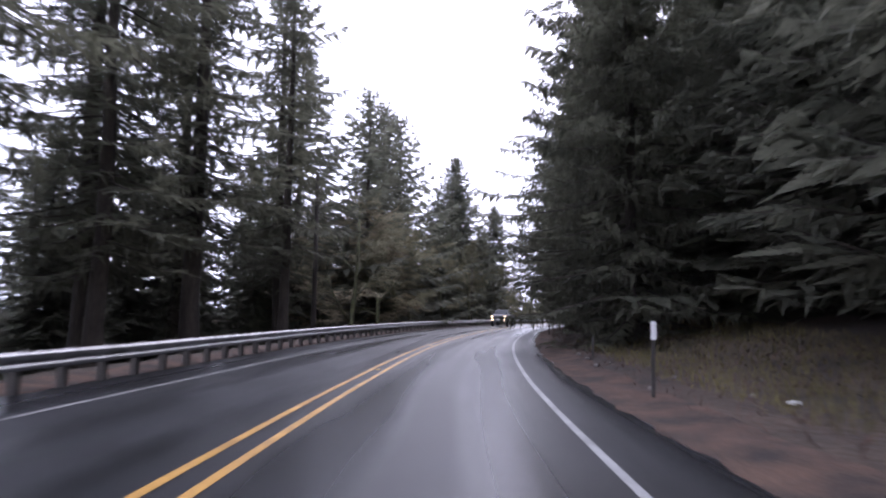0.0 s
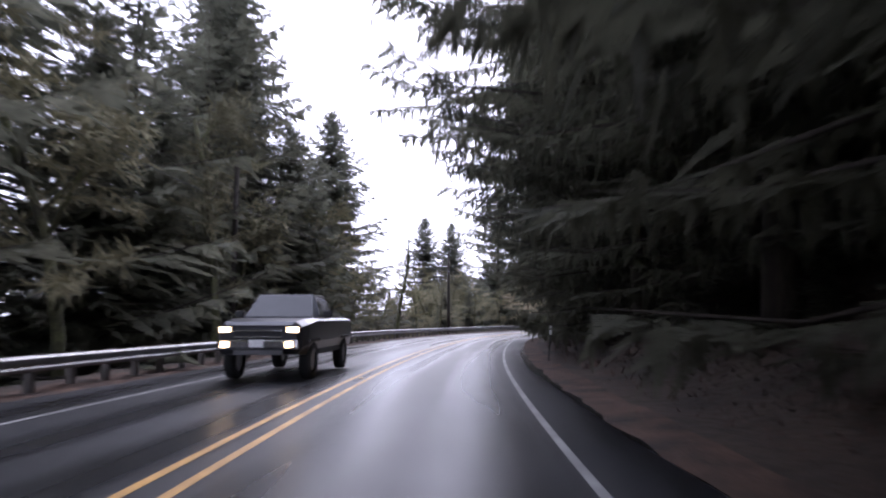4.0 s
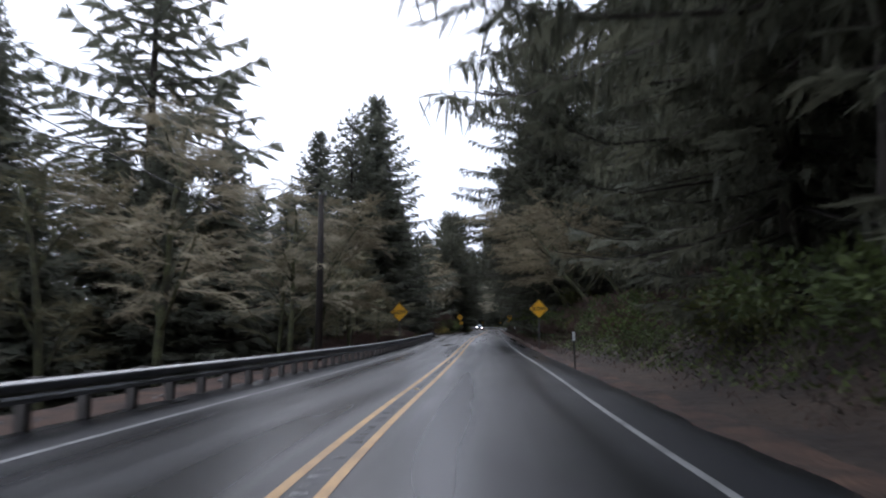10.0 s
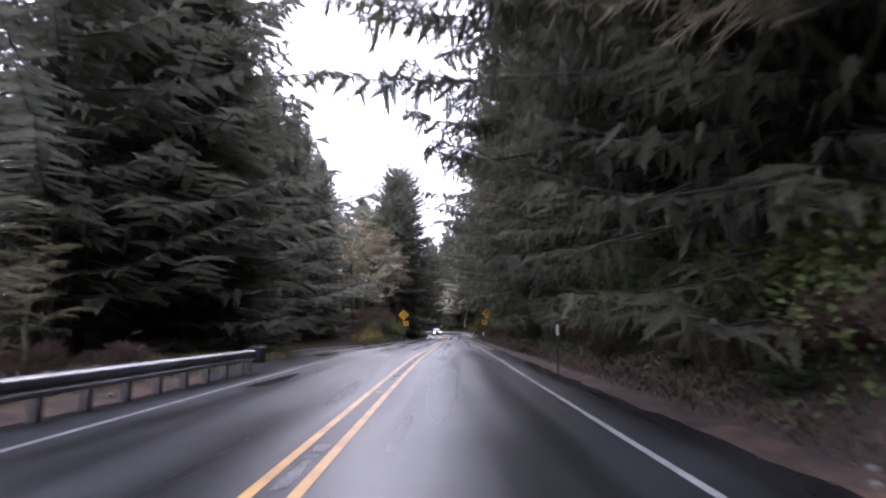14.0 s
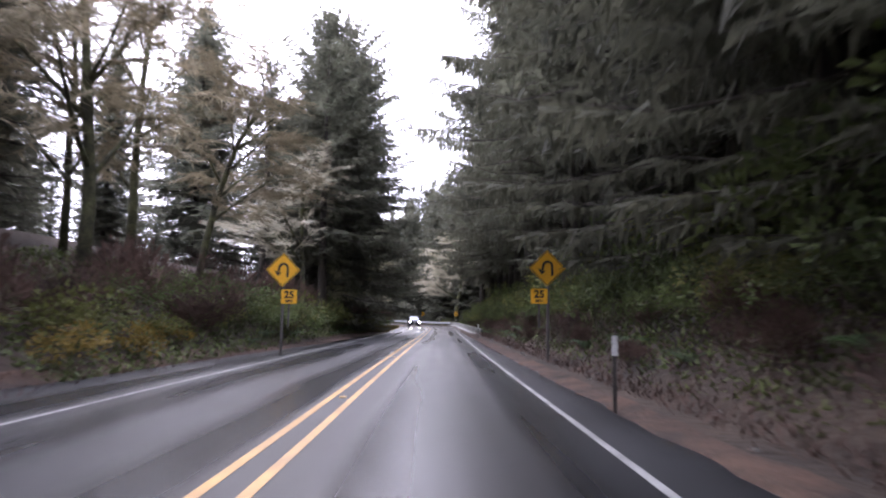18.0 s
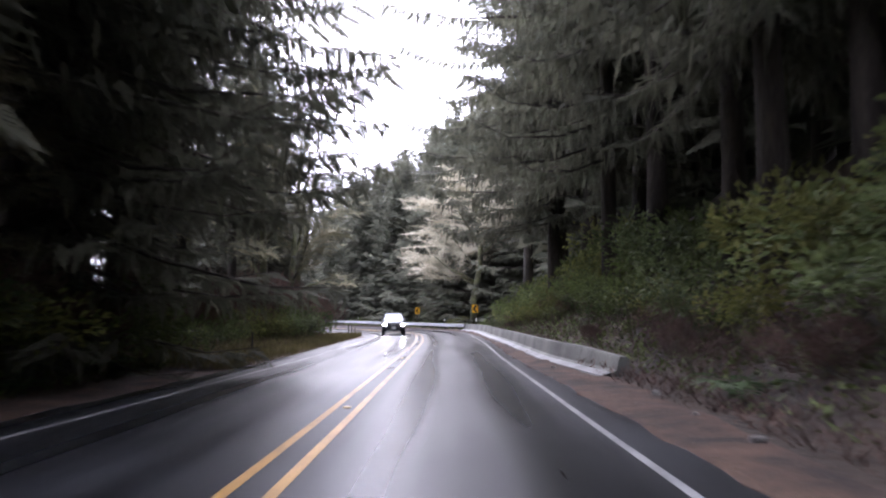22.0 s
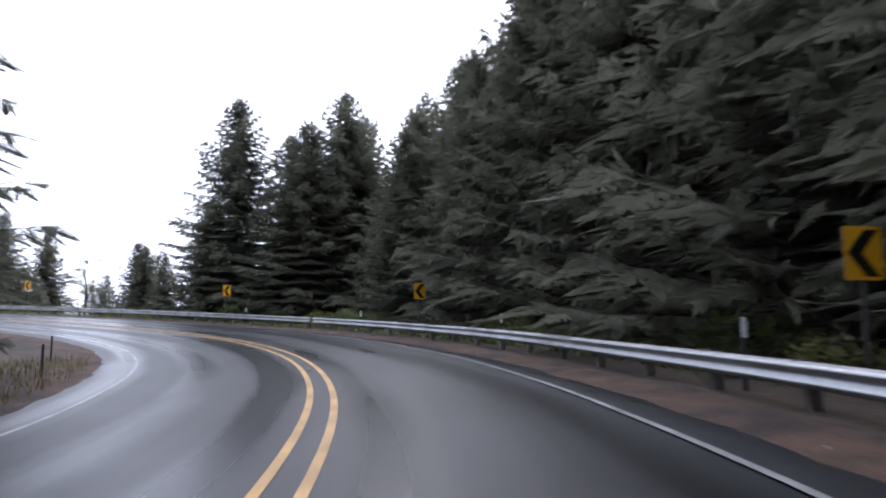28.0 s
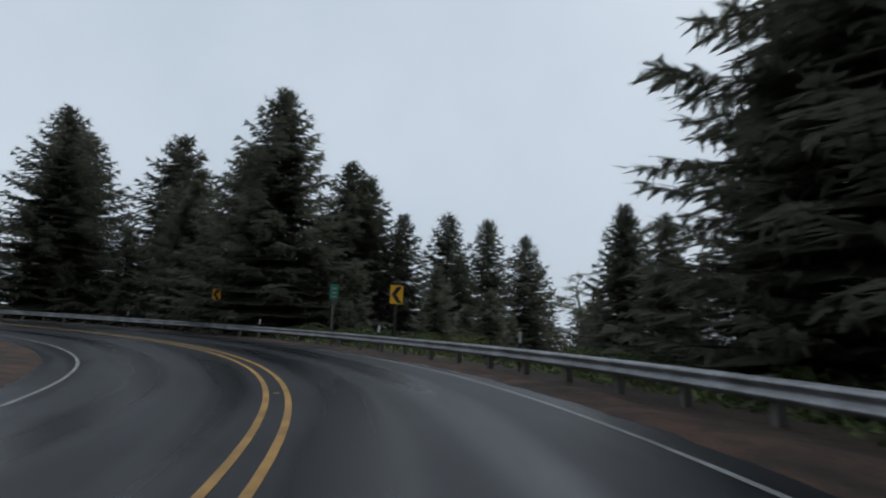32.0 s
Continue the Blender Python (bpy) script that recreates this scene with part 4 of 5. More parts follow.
# first bend, outer (left) side: trees that stand below the guardrail
row("pole", -10, 38, 7.5, -11, 29, seed=5, group="tall trunks behind the guardrail")
row("pole", -10, 50, 9.0, -16, 31, seed=6, group="tall trunks behind the guardrail")
row("far", -10, 72, 6.5, -20, 13, seed=7, group="spruces behind the guardrail", vary=0.3)
row("far", 60, 118, 5.5, -14, 11, seed=8, group="spruces behind the guardrail", vary=0.35)
woods(40, 215, 7.0, -36, prof((40, 12), (140, 12), (152, 7.5), (215, 7.5)), seed=45, vary=0.25)
woods(-10, 60, 5.0, -30, 9, seed=46, vary=0.25)
stand("open", [(86.5, -22, 31.1), (84.2, -17.8, 29.1), (184, -18.2, 27.4), (64, -14, 25), (56.2, -18, 26.4), (98.8, -15, 23), (74, -16, 27), (91, -14.5, 20)], "spruces behind the guardrail", wide=1.2)
stand("cone", [(103.8, -16.3, 27.8), (123.2, -16.9, 22.9), (107.2, -13, 16), (175.2, -29.8, 20.8), (181.8, -27.2, 20.5), (231, -13.1, 32.5), (241, -23.6, 30.7),
               (313.5, -23.5, 33.5), (323, -16.6, 26.8)], "spruces behind the guardrail", wide=1.15)
row("alder", 48, 118, 9.0, -10.0, 12, seed=9, group="mossy alders behind the guardrail")
row("alder", 182, 214, 5.5, -10.0, 8.5, seed=10, group="mossy alders behind the guardrail")
row("far", 150, 204, 6.5, -15, prof((150, 5.5), (165, 6.5), (178, 11)), seed=69, group="spruces behind the guardrail", vary=0.25)
stand("olive", [(178, -7.6, 8.5), (184.5, -8.6, 10), (168, -8.8, 9)], "mossy alders behind the guardrail")
stand("alder", [(187, -6.7, 4.2), (191.5, -7.2, 5.2), (197, -6.8, 3.8), (202, -7.4, 5), (207, -7.0, 4.2), (212, -7.6, 3.6), (181, -7.0, 4.4)], "mossy saplings behind the guardrail", wide=1.5)
stand("alder", [(141, -11.3, 7.2), (150, -10.5, 6.5), (158, -11.5, 7.5), (167, -12, 8)], "mossy alders behind the guardrail")
row("alder", 136, 180, 5.0, -20, 7.5, seed=74, group="mossy alders behind the guardrail")
row("alder", 150, 214, 9.0, -16, 10, seed=11, group="mossy alders behind the guardrail")
row("far", 160, 222, 6.0, -22, prof((160, 6.5), (178, 7.5), (192, 13)), seed=12, group="spruces behind the guardrail", vary=0.3)
stand("olive", [(66, -20, 14), (60, -16.5, 12), (73, -21, 14.5), (55, -14, 10)], "mossy alders behind the guardrail")
tagged(planted(SNAG, 120.6, -8.6, 1.0, 0.95), group="mossy alders behind the guardrail")
# straight stretch, right bank
for i, (s, d, top, swing) in enumerate([(191, 11.0, 11, 8), (195.5, 10.0, 11.5, 14), (200, 10.6, 12.5, -12), (205, 9.8, 13, 10), (209.5, 11, 14, -6)]):
    tagged(to_height(ARCHED[i % 2], 12, s, d, top, turn=heading(s) + 180 + swing, wide=1.15), group="mossy trees over the right bank")
row("weep", 210, 252, 7.5, 9.6, 28, seed=14, group="spruces on the right bank", jitter=1.0)
row("pole", 252, 346, 6.5, 13.5, 31, seed=15, group="spruces on the right bank")
woods(200, 345, 6.0, 17, 32, seed=16)
woods(190, 352, 8.0, 24, 36, seed=17)
stand("arch", [(212, 8.0, 34), (219.5, 8.4, 33)], "spruces on the right bank", wide=1.05)
row("arch", 232, 276, 13, 9.4, 31, seed=62, group="spruces on the right bank", jitter=0.6)
stand("arch", [(283, 9.0, 35), (299, 9.2, 36), (314, 9.2, 35), (327, 8.6, 34)], "spruces on the right bank", wide=0.88)
stand("arch", [(342.5, 9.2, 33), (252.5, 8.6, 30)], "spruces on the right bank", wide=1.12)
row("weep", 258, 288, 10.0, 10.8, 30, seed=18, group="spruces on the right bank")
row("tall", 286, 352, 5.5, 9.8, 33, seed=72, group="spruces on the right bank", jitter=1.0, wide=1.15)
# straight stretch, left side: lay-by, bank and lichened trees
row("open", 223, 238, 5.5, -15.0, 27, seed=19, group="spruces by the lay-by")
woods(204, 226, 5.0, -26, 13, seed=20)
woods(228, 242, 5.0, -25, 13, seed=48)
woods(243, 300, 5.0, -27, 13, seed=49)
stand("olive", [(269, -9.6, 16.5), (265.5, -11.5, 15), (272, -12, 14), (280.5, -10.4, 15)], "mossy trees by the lay-by")
stand("cone", [(245, -14.5, 22), (250.5, -12.2, 19), (256, -10.6, 17), (252, -15, 24), (258, -16, 25), (263, -15, 24), (270, -15.5, 25), (277, -19, 18.5), (284, -17, 16.5)], "spruces by the lay-by", wide=0.85)
stand("lichen", [(295, -8.1, 14.5)], "pale lichened trees")
stand("tall", [(317.5, -9.2, 30), (322.5, -10.5, 30)], "tall trunks on the left bank", wide=1.2)
stand("weep", [(301.5, -8.4, 27.5), (314.5, -8.0, 29)], "tall trunks on the left bank", wide=0.95)
stand("arch", [(309.5, -8.2, 30), (320, -9.0, 31)], "tall trunks on the left bank", wide=1.0)
stand("alder", [(277, -12, 17)], "mossy trees by the lay-by")
stand("alder", [(298, -7.0, 6.5), (302.5, -7.3, 6), (307, -6.9, 5.5), (311.5, -7.4, 6)], "mossy saplings on the left bank", wide=1.3)
row("pole", 296, 318, 4.0, -8.6, 23, seed=22, group="tall trunks on the left bank", wide=1.3, vary=0.08)
row("pole", 300, 332, 5.0, -14, 21, seed=23, group="tall trunks on the left bank", wide=1.3, vary=0.08)
row("young", 240, 257, 4.0, -14.5, 6, seed=68, vary=0.3, group="spruces by the lay-by", wide=1.3)
row("alder", 322, 340, 6.0, -13, 15, seed=24, group="mossy trees on the left bank")
woods(300, 338, 7.0, -26, 11, seed=25)
woods(284, 299, 4.0, -20, 9, seed=50)
# hairpin, outer side
stand("lichen", [(365, 9.6, 18.3)], "pale lichened trees", wide=1.3)
row("cone", 370.5, 403, 5.0, 14.0, prof((362, 21), (372, 23), (386, 22.5), (392, 18.3), (396, 16.4), (404, 12)), seed=26, group="spruces outside the hairpin", jitter=0.6, vary=0.04)
row("far", 362, 410, 4.6, 17.5, prof((362, 26), (380, 28), (388, 25), (392, 24), (396, 21), (400, 18.4), (404, 16.3), (410, 15)), seed=71, group="spruces outside the hairpin", jitter=0.8, vary=0.04, wide=1.25)
row("far", 356, 414, 4.8, 22, prof((356, 33), (384, 32), (388, 28), (396, 25.8), (400, 22.6), (404, 19.8), (408, 17.9), (416, 18.5)), seed=27, group="spruces outside the hairpin", jitter=0.8, vary=0.04, wide=1.2)
woods(352, 416, 4.6, 27, prof((352, 37), (384, 37), (388, 33), (396, 28.6), (404, 24.6), (412, 19.8), (418, 20)), seed=28, vary=0.04, jitter=1.2)
woods(352, 414, 5.0, 33, prof((352, 40), (388, 40), (392, 35.5), (400, 30.4), (408, 26.3), (416, 21.5)), seed=29, vary=0.04, jitter=1.2)
woods(356, 410, 5.5, 41, prof((352, 42), (392, 41), (400, 35), (408, 31), (414, 27)), seed=52, vary=0.04, jitter=1.5)
stand("cone", [(418, 14, 19.2), (412, 18.8, 19.8), (411.5, 14.1, 16)], "spruces outside the hairpin", wide=1.3)
stand("far", [(414.5, 14.5, 7.5), (418, 15, 6), (420, 13.2, 8.5), (424, 13.6, 5.5), (415, 16.5, 16), (421.5, 15.5, 11), (426.5, 14.5, 6.5)], "spruces outside the hairpin", wide=1.15)
stand("cone", [(447.5, 10.9, 17.6), (452, 24.5, 16.4), (469.5, 31, 23.2), (470.5, 14.5, 20.5), (453, 13.5, 15), (463, 21, 16), (474, 24, 21), (459, 15, 13)], "spruces beyond the hairpin", wide=1.45)
stand("far", [(452, 27, 15.7), (448.5, 25.7, 11.2), (449.5, 34.8, 13.1), (449, 41, 13.5), (444, 34.3, 10), (431, 20.5, 7.6), (455, 26, 12), (461, 30, 14), (446.5, 30, 8)], "spruces beyond the hairpin", wide=1.25)
row("young", 438, 486, 6.0, 42, 8.0, seed=30, vary=0.25, group="small spruces beyond the hairpin", wide=1.4)
row("young", 452, 488, 6.0, 15, 9, seed=31, vary=0.25, group="small spruces beyond the hairpin", wide=1.4)
woods(436, 484, 2.6, 13, 4.0, seed=64, vary=0.4, jitter=3, wide=1.4)
woods(436, 480, 2.2, 26, 3.6, seed=65, vary=0.4, jitter=6, wide=1.4)
woods(432, 476, 2.6, 40, 3.4, seed=66, vary=0.4, jitter=6, wide=1.4)
row("alder", 432, 446, 5.0, 38, 8, seed=32, group="bare trees beyond the hairpin")
# hairpin, inner side
stand("cone", [(379, -10.6, 19), (361, -14, 22), (373, -14, 20)], "spruces inside the hairpin", wide=1.1)
stand("far", [(382, -12.5, 17), (377, -13, 17), (379.5, -11.2, 9)], "spruces inside the hairpin")
stand("pole", [(352, -12.5, 22), (346, -11.5, 24), (340, -12, 26), (343, -17, 25), (336, -15, 27), (357, -17, 20), (331, -12, 26)], "tall trees inside the hairpin")
stand("alder", [(348, -9.5, 17), (342, -10.5, 18), (354, -9.8, 16)], "tall trees inside the hairpin")
stand("cone", [(352, -11.5, 17), (357.5, -11.5, 15)], "tall trees inside the hairpin", wide=0.8)
stand("far", [(352, -20, 14), (360, -19, 12)], "spruces inside the hairpin")

join_woods()

# ---------------------------------------------------------------- guardrails
WAVE = [(-0.005, 0.00), (0.0, 0.02), (0.075, 0.045), (0.075, 0.085), (0.0, 0.125), (0.0, 0.185), (0.075, 0.225), (0.075, 0.265), (0.005, 0.297), (-0.05, 0.312)]


def guardrail(off, s0, s1, top, faces_left, gap, material, label, post_mat, panel=7.6):
    """A W-beam rail in overlapping panels on posts with blocks."""
    rail = thing("guardrail", label, "guardrail", m=Matrix.Translation(at((s0 + s1) / 2, off((s0 + s1) / 2))), kind="structure")
    inv = rail.matrix_basis.inverted()
    sgn = -1 if faces_left else 1
    k, n = 0, len(WAVE)
    s = s0
    while s < s1 - 0.1:
        e = min(s + panel + 0.15, s1)
        ss = np.arange(s, e + 0.01, min(1.9, (e - s) / 2))
        verts, faces = [], []
        proud = 0.004 * (k % 2)
        for q in ss:
            for back in (0, 1):
                for (o, z) in WAVE:
                    verts.append(inv @ at(q, off(q) + sgn * (o + proud - 0.012 * back), float(top(q)) - 0.31 + z))
        w = 2 * n
        for i in range(len(ss) - 1):
            for j in range(n - 1):
                a = i * w + j
                faces.append((a, a + 1, a + 1 + w, a + w))
                b = a + n
                faces.append((b, b + w, b + 1 + w, b + 1))
            for j in (0, n - 1):
                a = i * w + j
                faces.append((a, a + w, a + w + n, a + n))
        part_mesh("rail_panel", mesh_of("rail_panel", verts, faces, material, True), rail)
        s += panel
        k += 1
    post_me, block_me = None, None
    for q in np.arange(s0 + 0.6, s1, gap):
        t = float(top(q))
        m = inv @ at(q, off(q) - sgn * 0.25)
        rot = Matrix.Rotation(radians(heading(q)), 4, "Z")
        if post_me is None:
            post = part("post", box((0.15, 0.15, 1.5), (0, 0, -0.75), 0.012), post_mat, rail)
            post_me = post.data
            block = part("block", box((0.16, 0.14, 0.34), (0, 0, -0.155), 0.012), post_mat, rail)
            block_me = block.data
        else:
            post, block = part_mesh("post", post_me, rail), part_mesh("block", block_me, rail)
        post.matrix_basis = Matrix.Translation(m + Vector((0, 0, t - 0.03))) @ rot
        block.matrix_basis = Matrix.Translation(inv @ at(q, off(q) - sgn * 0.09, t)) @ rot
    return rail


rail_l = prof((-80, -4.9), (10, -4.9), (40, -5.3), (103, -5.8), (125, -5.3), (143, -4.75), (165, -4.15), (216, -4.1))
rail_lz = prof((-80, 0.70), (120, 0.71), (180, 0.66), (216, 0.68))
guardrail(rail_l, -60, 216.5, rail_lz, False, 1.27, M_STEEL_OLD, "weathered steel guardrail on wooden posts along the outer edge", M_POST_WOOD)
rail_r = prof((356, 5.7), (365, 5.7), (378, 5.8), (393, 6.5), (410, 6.55), (430, 6.1), (490, 5.8))
guardrail(rail_r, 358, 402, lambda s: float(np.interp(s, [380, 405], [0.61, 0.69])), True, 1.9, M_STEEL, "bright galvanised guardrail round the hairpin", M_POST_WOOD)
guardrail(rail_r, 402, 484, lambda s: float(np.interp(s, [380, 405], [0.61, 0.69])), True, 1.9, M_STEEL_OLD, "weathered steel guardrail beyond the hairpin", M_POST_WOOD)


def rail_terminal(s, d, z):
    ob = thing("guardrail_end_terminal", "dark impact head at the end of the guardrail", "guardrail end", m=Matrix.Translation(at(s, d)) @ Matrix.Rotation(radians(heading(s)), 4, "Z"))
    part("head", box((0.34, 0.5, 0.42), (0.02, 0.3, z - 0.15), 0.03), M_BLACK, ob)
    part("face_plate", box((0.4, 0.03, 0.5), (0.02, 0.57, z - 0.15), 0.01), M_DARKPOST, ob)
    part("post", box((0.12, 0.12, 1.2), (-0.1, 0.1, z - 0.8), 0.01), M_STEEL, ob)


rail_terminal(216.6, -4.15, 0.68)


# ---------------------------------------------------------------- concrete barrier
wall_d = prof((314, 5.5), (320, 5.0), (330, 4.74), (338, 4.58), (343, 4.64), (350, 5.05), (359, 5.85))
WALL_SHAPE = [(-0.02, -0.3), (-0.02, 0.10), (0.10, 0.16), (0.16, 0.54), (0.18, 0.61), (0.36, 0.61), (0.40, 0.54), (0.46, -0.3)]


def barrier():
    ob = thing("concrete_barrier", "damp grey concrete barrier with a pale foot at the bank", "barrier", m=Matrix.Translation(at(336, 5)), kind="structure")
    inv = ob.matrix_basis.inverted()
    for k, s0 in enumerate(np.arange(314.5, 358.5, 3.05)):
        e = min(s0 + 3.03, 359)
        ss = np.linspace(s0, e, 3)
        verts = [inv @ at(q, float(wall_d(q)) + o, z * (1 if z < 0.2 else min(1, 0.75 + 0.06 * (q - 314)))) for q in ss for o, z in WALL_SHAPE]
        n = len(WALL_SHAPE)
        faces = [(i * n + j, (i + 1) * n + j, (i + 1) * n + j + 1, i * n + j + 1) for i in range(2) for j in range(n - 1)]
        faces += [tuple(range(n)), tuple(2 * n + j for j in range(n))[::-1]]
        part_mesh("barrier_section", mesh_of("barrier_section", verts, faces, M_CONCRETE), ob)
        verts = [inv @ at(q, float(wall_d(q)) + o, z) for q in ss for o, z in ((-0.30, -0.1), (-0.28, 0.035), (-0.024, 0.11), (-0.024, -0.1))]
        faces = [(i * 4 + j, (i + 1) * 4 + j, (i + 1) * 4 + j + 1, i * 4 + j + 1) for i in range(2) for j in range(3)]
        part_mesh("footing", mesh_of("footing", verts, faces, M_KERB), ob)


barrier()


# ---------------------------------------------------------------- signs
def prism(outline, depth, y=0.0):
    """A flat plate from an outline in x and z, its front towards -y."""
    bm = bmesh.new()
    front = [bm.verts.new((x, y, z)) for x, z in outline]
    back = [bm.verts.new((x, y + depth, z)) for x, z in outline]
    n = len(outline)
    bm.faces.new(front)
    bm.faces.new(back[::-1])
    for i in range(n):
        bm.faces.new((front[i], back[i], back[(i + 1) % n], front[(i + 1) % n]))
    bmesh.ops.recalc_face_normals(bm, faces=bm.faces[:])
    return bm


def rounded(outline, r, steps=4):
    out = []
    n = len(outline)
    for i in range(n):
        p, a, b = Vector(outline[i]), Vector(outline[i - 1]), Vector(outline[(i + 1) % n])
        u, w = (a - p).normalized() * r, (b - p).normalized() * r
        for k in range(steps + 1):
            t = k / steps
            out.append(tuple((p + u) * (1 - t) ** 2 + p * 2 * t * (1 - t) + (p + w) * t * t))
    return out


def lettering(text, size, parent, x, z, y, material, bold=0.018):
    cu = bpy.data.curves.new("lettering", "FONT")
    cu.body, cu.size, cu.align_x, cu.align_y, cu.extrude, cu.offset = text, size, "CENTER", "CENTER", 0.002, bold
    tmp = bpy.data.objects.new("lettering", cu)
    me = bpy.data.meshes.new_from_object(tmp)
    bpy.data.objects.remove(tmp)
    me.materials.append(material)
    ob = part_mesh("legend", me, parent, "black lettering reading " + text)
    ob.matrix_basis = Matrix.Translation((x, y, z)) @ Matrix.Rotation(radians(90), 4, "X")
    return ob


def diamond(diag, z, ob):
    h = diag / 2
    plate = part("sign_plate", prism(rounded([(0, z - h), (h, z), (0, z + h), (-h, z)], 0.07), 0.004, 0.004), M_ALU, ob, "bare aluminium sign back")
    part("sign_face", prism(rounded([(0, z - h), (h, z), (0, z + h), (-h, z)], 0.07), 0.003), M_SIGN, plate, "yellow reflective diamond face")
    for sx in (-1, 1):
        for sz in (-1, 1):
            i = h - 0.045
            a, b = Vector((sx * i * 0.97, z + sz * i * 0.03)), Vector((sx * i * 0.03, z + sz * i * 0.97))
            w = Vector((sx, sz)).normalized() * 0.013
            part("border_line", prism([tuple(a - w), tuple(a + w), tuple(b + w), tuple(b - w)], 0.002, -0.003), M_BLACK, plate)
    return plate


def sign_post(ob, z1, x=0.0, z0=-0.8):
    part("post", box((0.09, 0.09, z1 - z0), (x, 0.055, (z0 + z1) / 2), 0.008), M_POST_WOOD, ob)


def sign_at(name, label, s, d, lean=0.0, group="warning signs", turn=0.0):
    p = on_ground(s, d)
    base = at(s, d)
    base.z = min(p.z, base.z + 0.3)
    return thing(name, label, "road sign", group, Matrix.Translation(base) @ Matrix.Rotation(radians(heading(s) + turn), 4, "Z") @ Matrix.Rotation(radians(lean), 4, "Y")), base.z - at(s, d).z


def slow_sign(s, d, mid, lean):
    ob, g = sign_at("slow_sign", "yellow diamond warning sign reading SLOW on a wooden post", s, d, lean)
    z = mid - g
    sign_post(ob, z + 0.45)
    diamond(1.29, z, ob)
    lettering("SLOW", 0.34, ob, 0, z, -0.004, M_BLACK, 0.007)


slow_sign(192, 5.2, 2.70, 0.5)
slow_sign(191.8, -4.2, 2.50, -1.0)


def hairpin_sign(s, d, mid, plaque_x, lean):
    ob, g = sign_at("hairpin_bend_sign", "yellow diamond hairpin-bend sign with a 25 MPH plaque", s, d, lean)
    z = mid - g
    sign_post(ob, z + 0.45, 0.03)
    diamond(1.29, z, ob)
    pts = [(0.17, -0.27), (0.17, 0.07)] + [(0.015 + 0.155 * math.cos(a), 0.07 + 0.155 * math.sin(a)) for a in np.linspace(0.25, math.pi - 0.25, 9)] + [(-0.15, 0.03), (-0.17, -0.06)]
    w = 0.042
    out, inn = [], []
    for i, p in enumerate(pts):
        t = (Vector(pts[min(i + 1, len(pts) - 1)]) - Vector(pts[max(i - 1, 0)])).normalized()
        nn = Vector((-t.y, t.x)) * w
        out.append((p[0] + nn.x, p[1] + nn.y + z))
        inn.append((p[0] - nn.x, p[1] - nn.y + z))
    verts = [Vector((x, -0.004, zz)) for x, zz in out + inn]
    n = len(out)
    faces = [(i, i + 1, n + i + 1, n + i) for i in range(n - 1)]
    part_mesh("arrow_shaft", mesh_of("arrow_shaft", verts, faces, M_BLACK), ob, "black curved arrow")
    part("arrow_head", prism([(-0.33, z - 0.02), (-0.05, z - 0.11), (-0.20, z - 0.22)], 0.002, -0.004), M_BLACK, ob)
    zp = z - 0.98
    part("plaque", prism(rounded([(plaque_x - 0.29, zp - 0.26), (plaque_x + 0.29, zp - 0.26), (plaque_x + 0.29, zp + 0.26), (plaque_x - 0.29, zp + 0.26)], 0.04), 0.004), M_SIGN, ob, "square yellow speed plaque")
    lettering("25", 0.36, ob, plaque_x, zp + 0.06, -0.004, M_BLACK, 0.012)
    lettering("MPH", 0.13, ob, plaque_x, zp - 0.17, -0.004, M_BLACK, 0.005)
    part("plaque_post", box((0.06, 0.05, 1.2), (plaque_x, 0.03, zp - 0.5), 0.005), M_POST_WOOD, ob)


hairpin_sign(271.3, 5.35, 3.22, -0.28, 0)
hairpin_sign(272.7, -4.2, 3.10, 0.26, 0)


def chevron(s, d, top, turn):
    ob, g = sign_at("chevron_sign", "yellow chevron sign with a black arrowhead behind the guardrail", s, d, 0, "chevron signs", turn)
    t = top - g
    b = t - 0.762
    plate = part("sign_plate", prism(rounded([(-0.305, b), (0.305, b), (0.305, t), (-0.305, t)], 0.04), 0.004, 0.003), M_ALU, ob, "bare aluminium sign back")
    part("sign_face", prism(rounded([(-0.305, b), (0.305, b), (0.305, t), (-0.305, t)], 0.04), 0.003), M_SIGN, plate)
    m = (t + b) / 2
    part("chevron_mark", prism([(-0.25, m), (0.02, m + 0.33), (0.25, m + 0.33), (-0.02, m), (0.25, m - 0.33), (0.02, m - 0.33)], 0.002, -0.003), M_BLACK, plate, "black arrowhead")
    part("post", box((0.055, 0.045, t + 0.75), (0, 0.03, (t - 0.85) / 2), 0.006), M_DARKPOST, ob)


for s, d, top, turn in ((358, 6.75, 2.53, 4), (374.5, 7.5, 2.52, 2), (394.0, 7.9, 2.6, 0), (411.2, 6.9, 2.74, 4), (430.5, 6.6, 2.9, 4), (447.2, 6.4, 3.0, 4)):
    chevron(s, d, top - 0.11, turn)


def mile_marker(s, d, top):
    ob, g = sign_at("green_marker_sign", "small green sign with white bars behind the guardrail", s, d, 0, "green signs")
    t = top - g
    part("sign_face", prism(rounded([(-0.23, t - 0.75), (0.23, t - 0.75), (0.23, t), (-0.23, t)], 0.04), 0.004), M_GREEN, ob)
    for z in (0.2, 0.42, 0.6):
        part("bar", prism([(-0.14, t - z - 0.04), (0.14, t - z - 0.04), (0.14, t - z + 0.04), (-0.14, t - z + 0.04)], 0.002, -0.003), M_WHITE, ob)
    sign_post(ob, t - 0.05)


mile_marker(435.8, 6.5, 3.0)


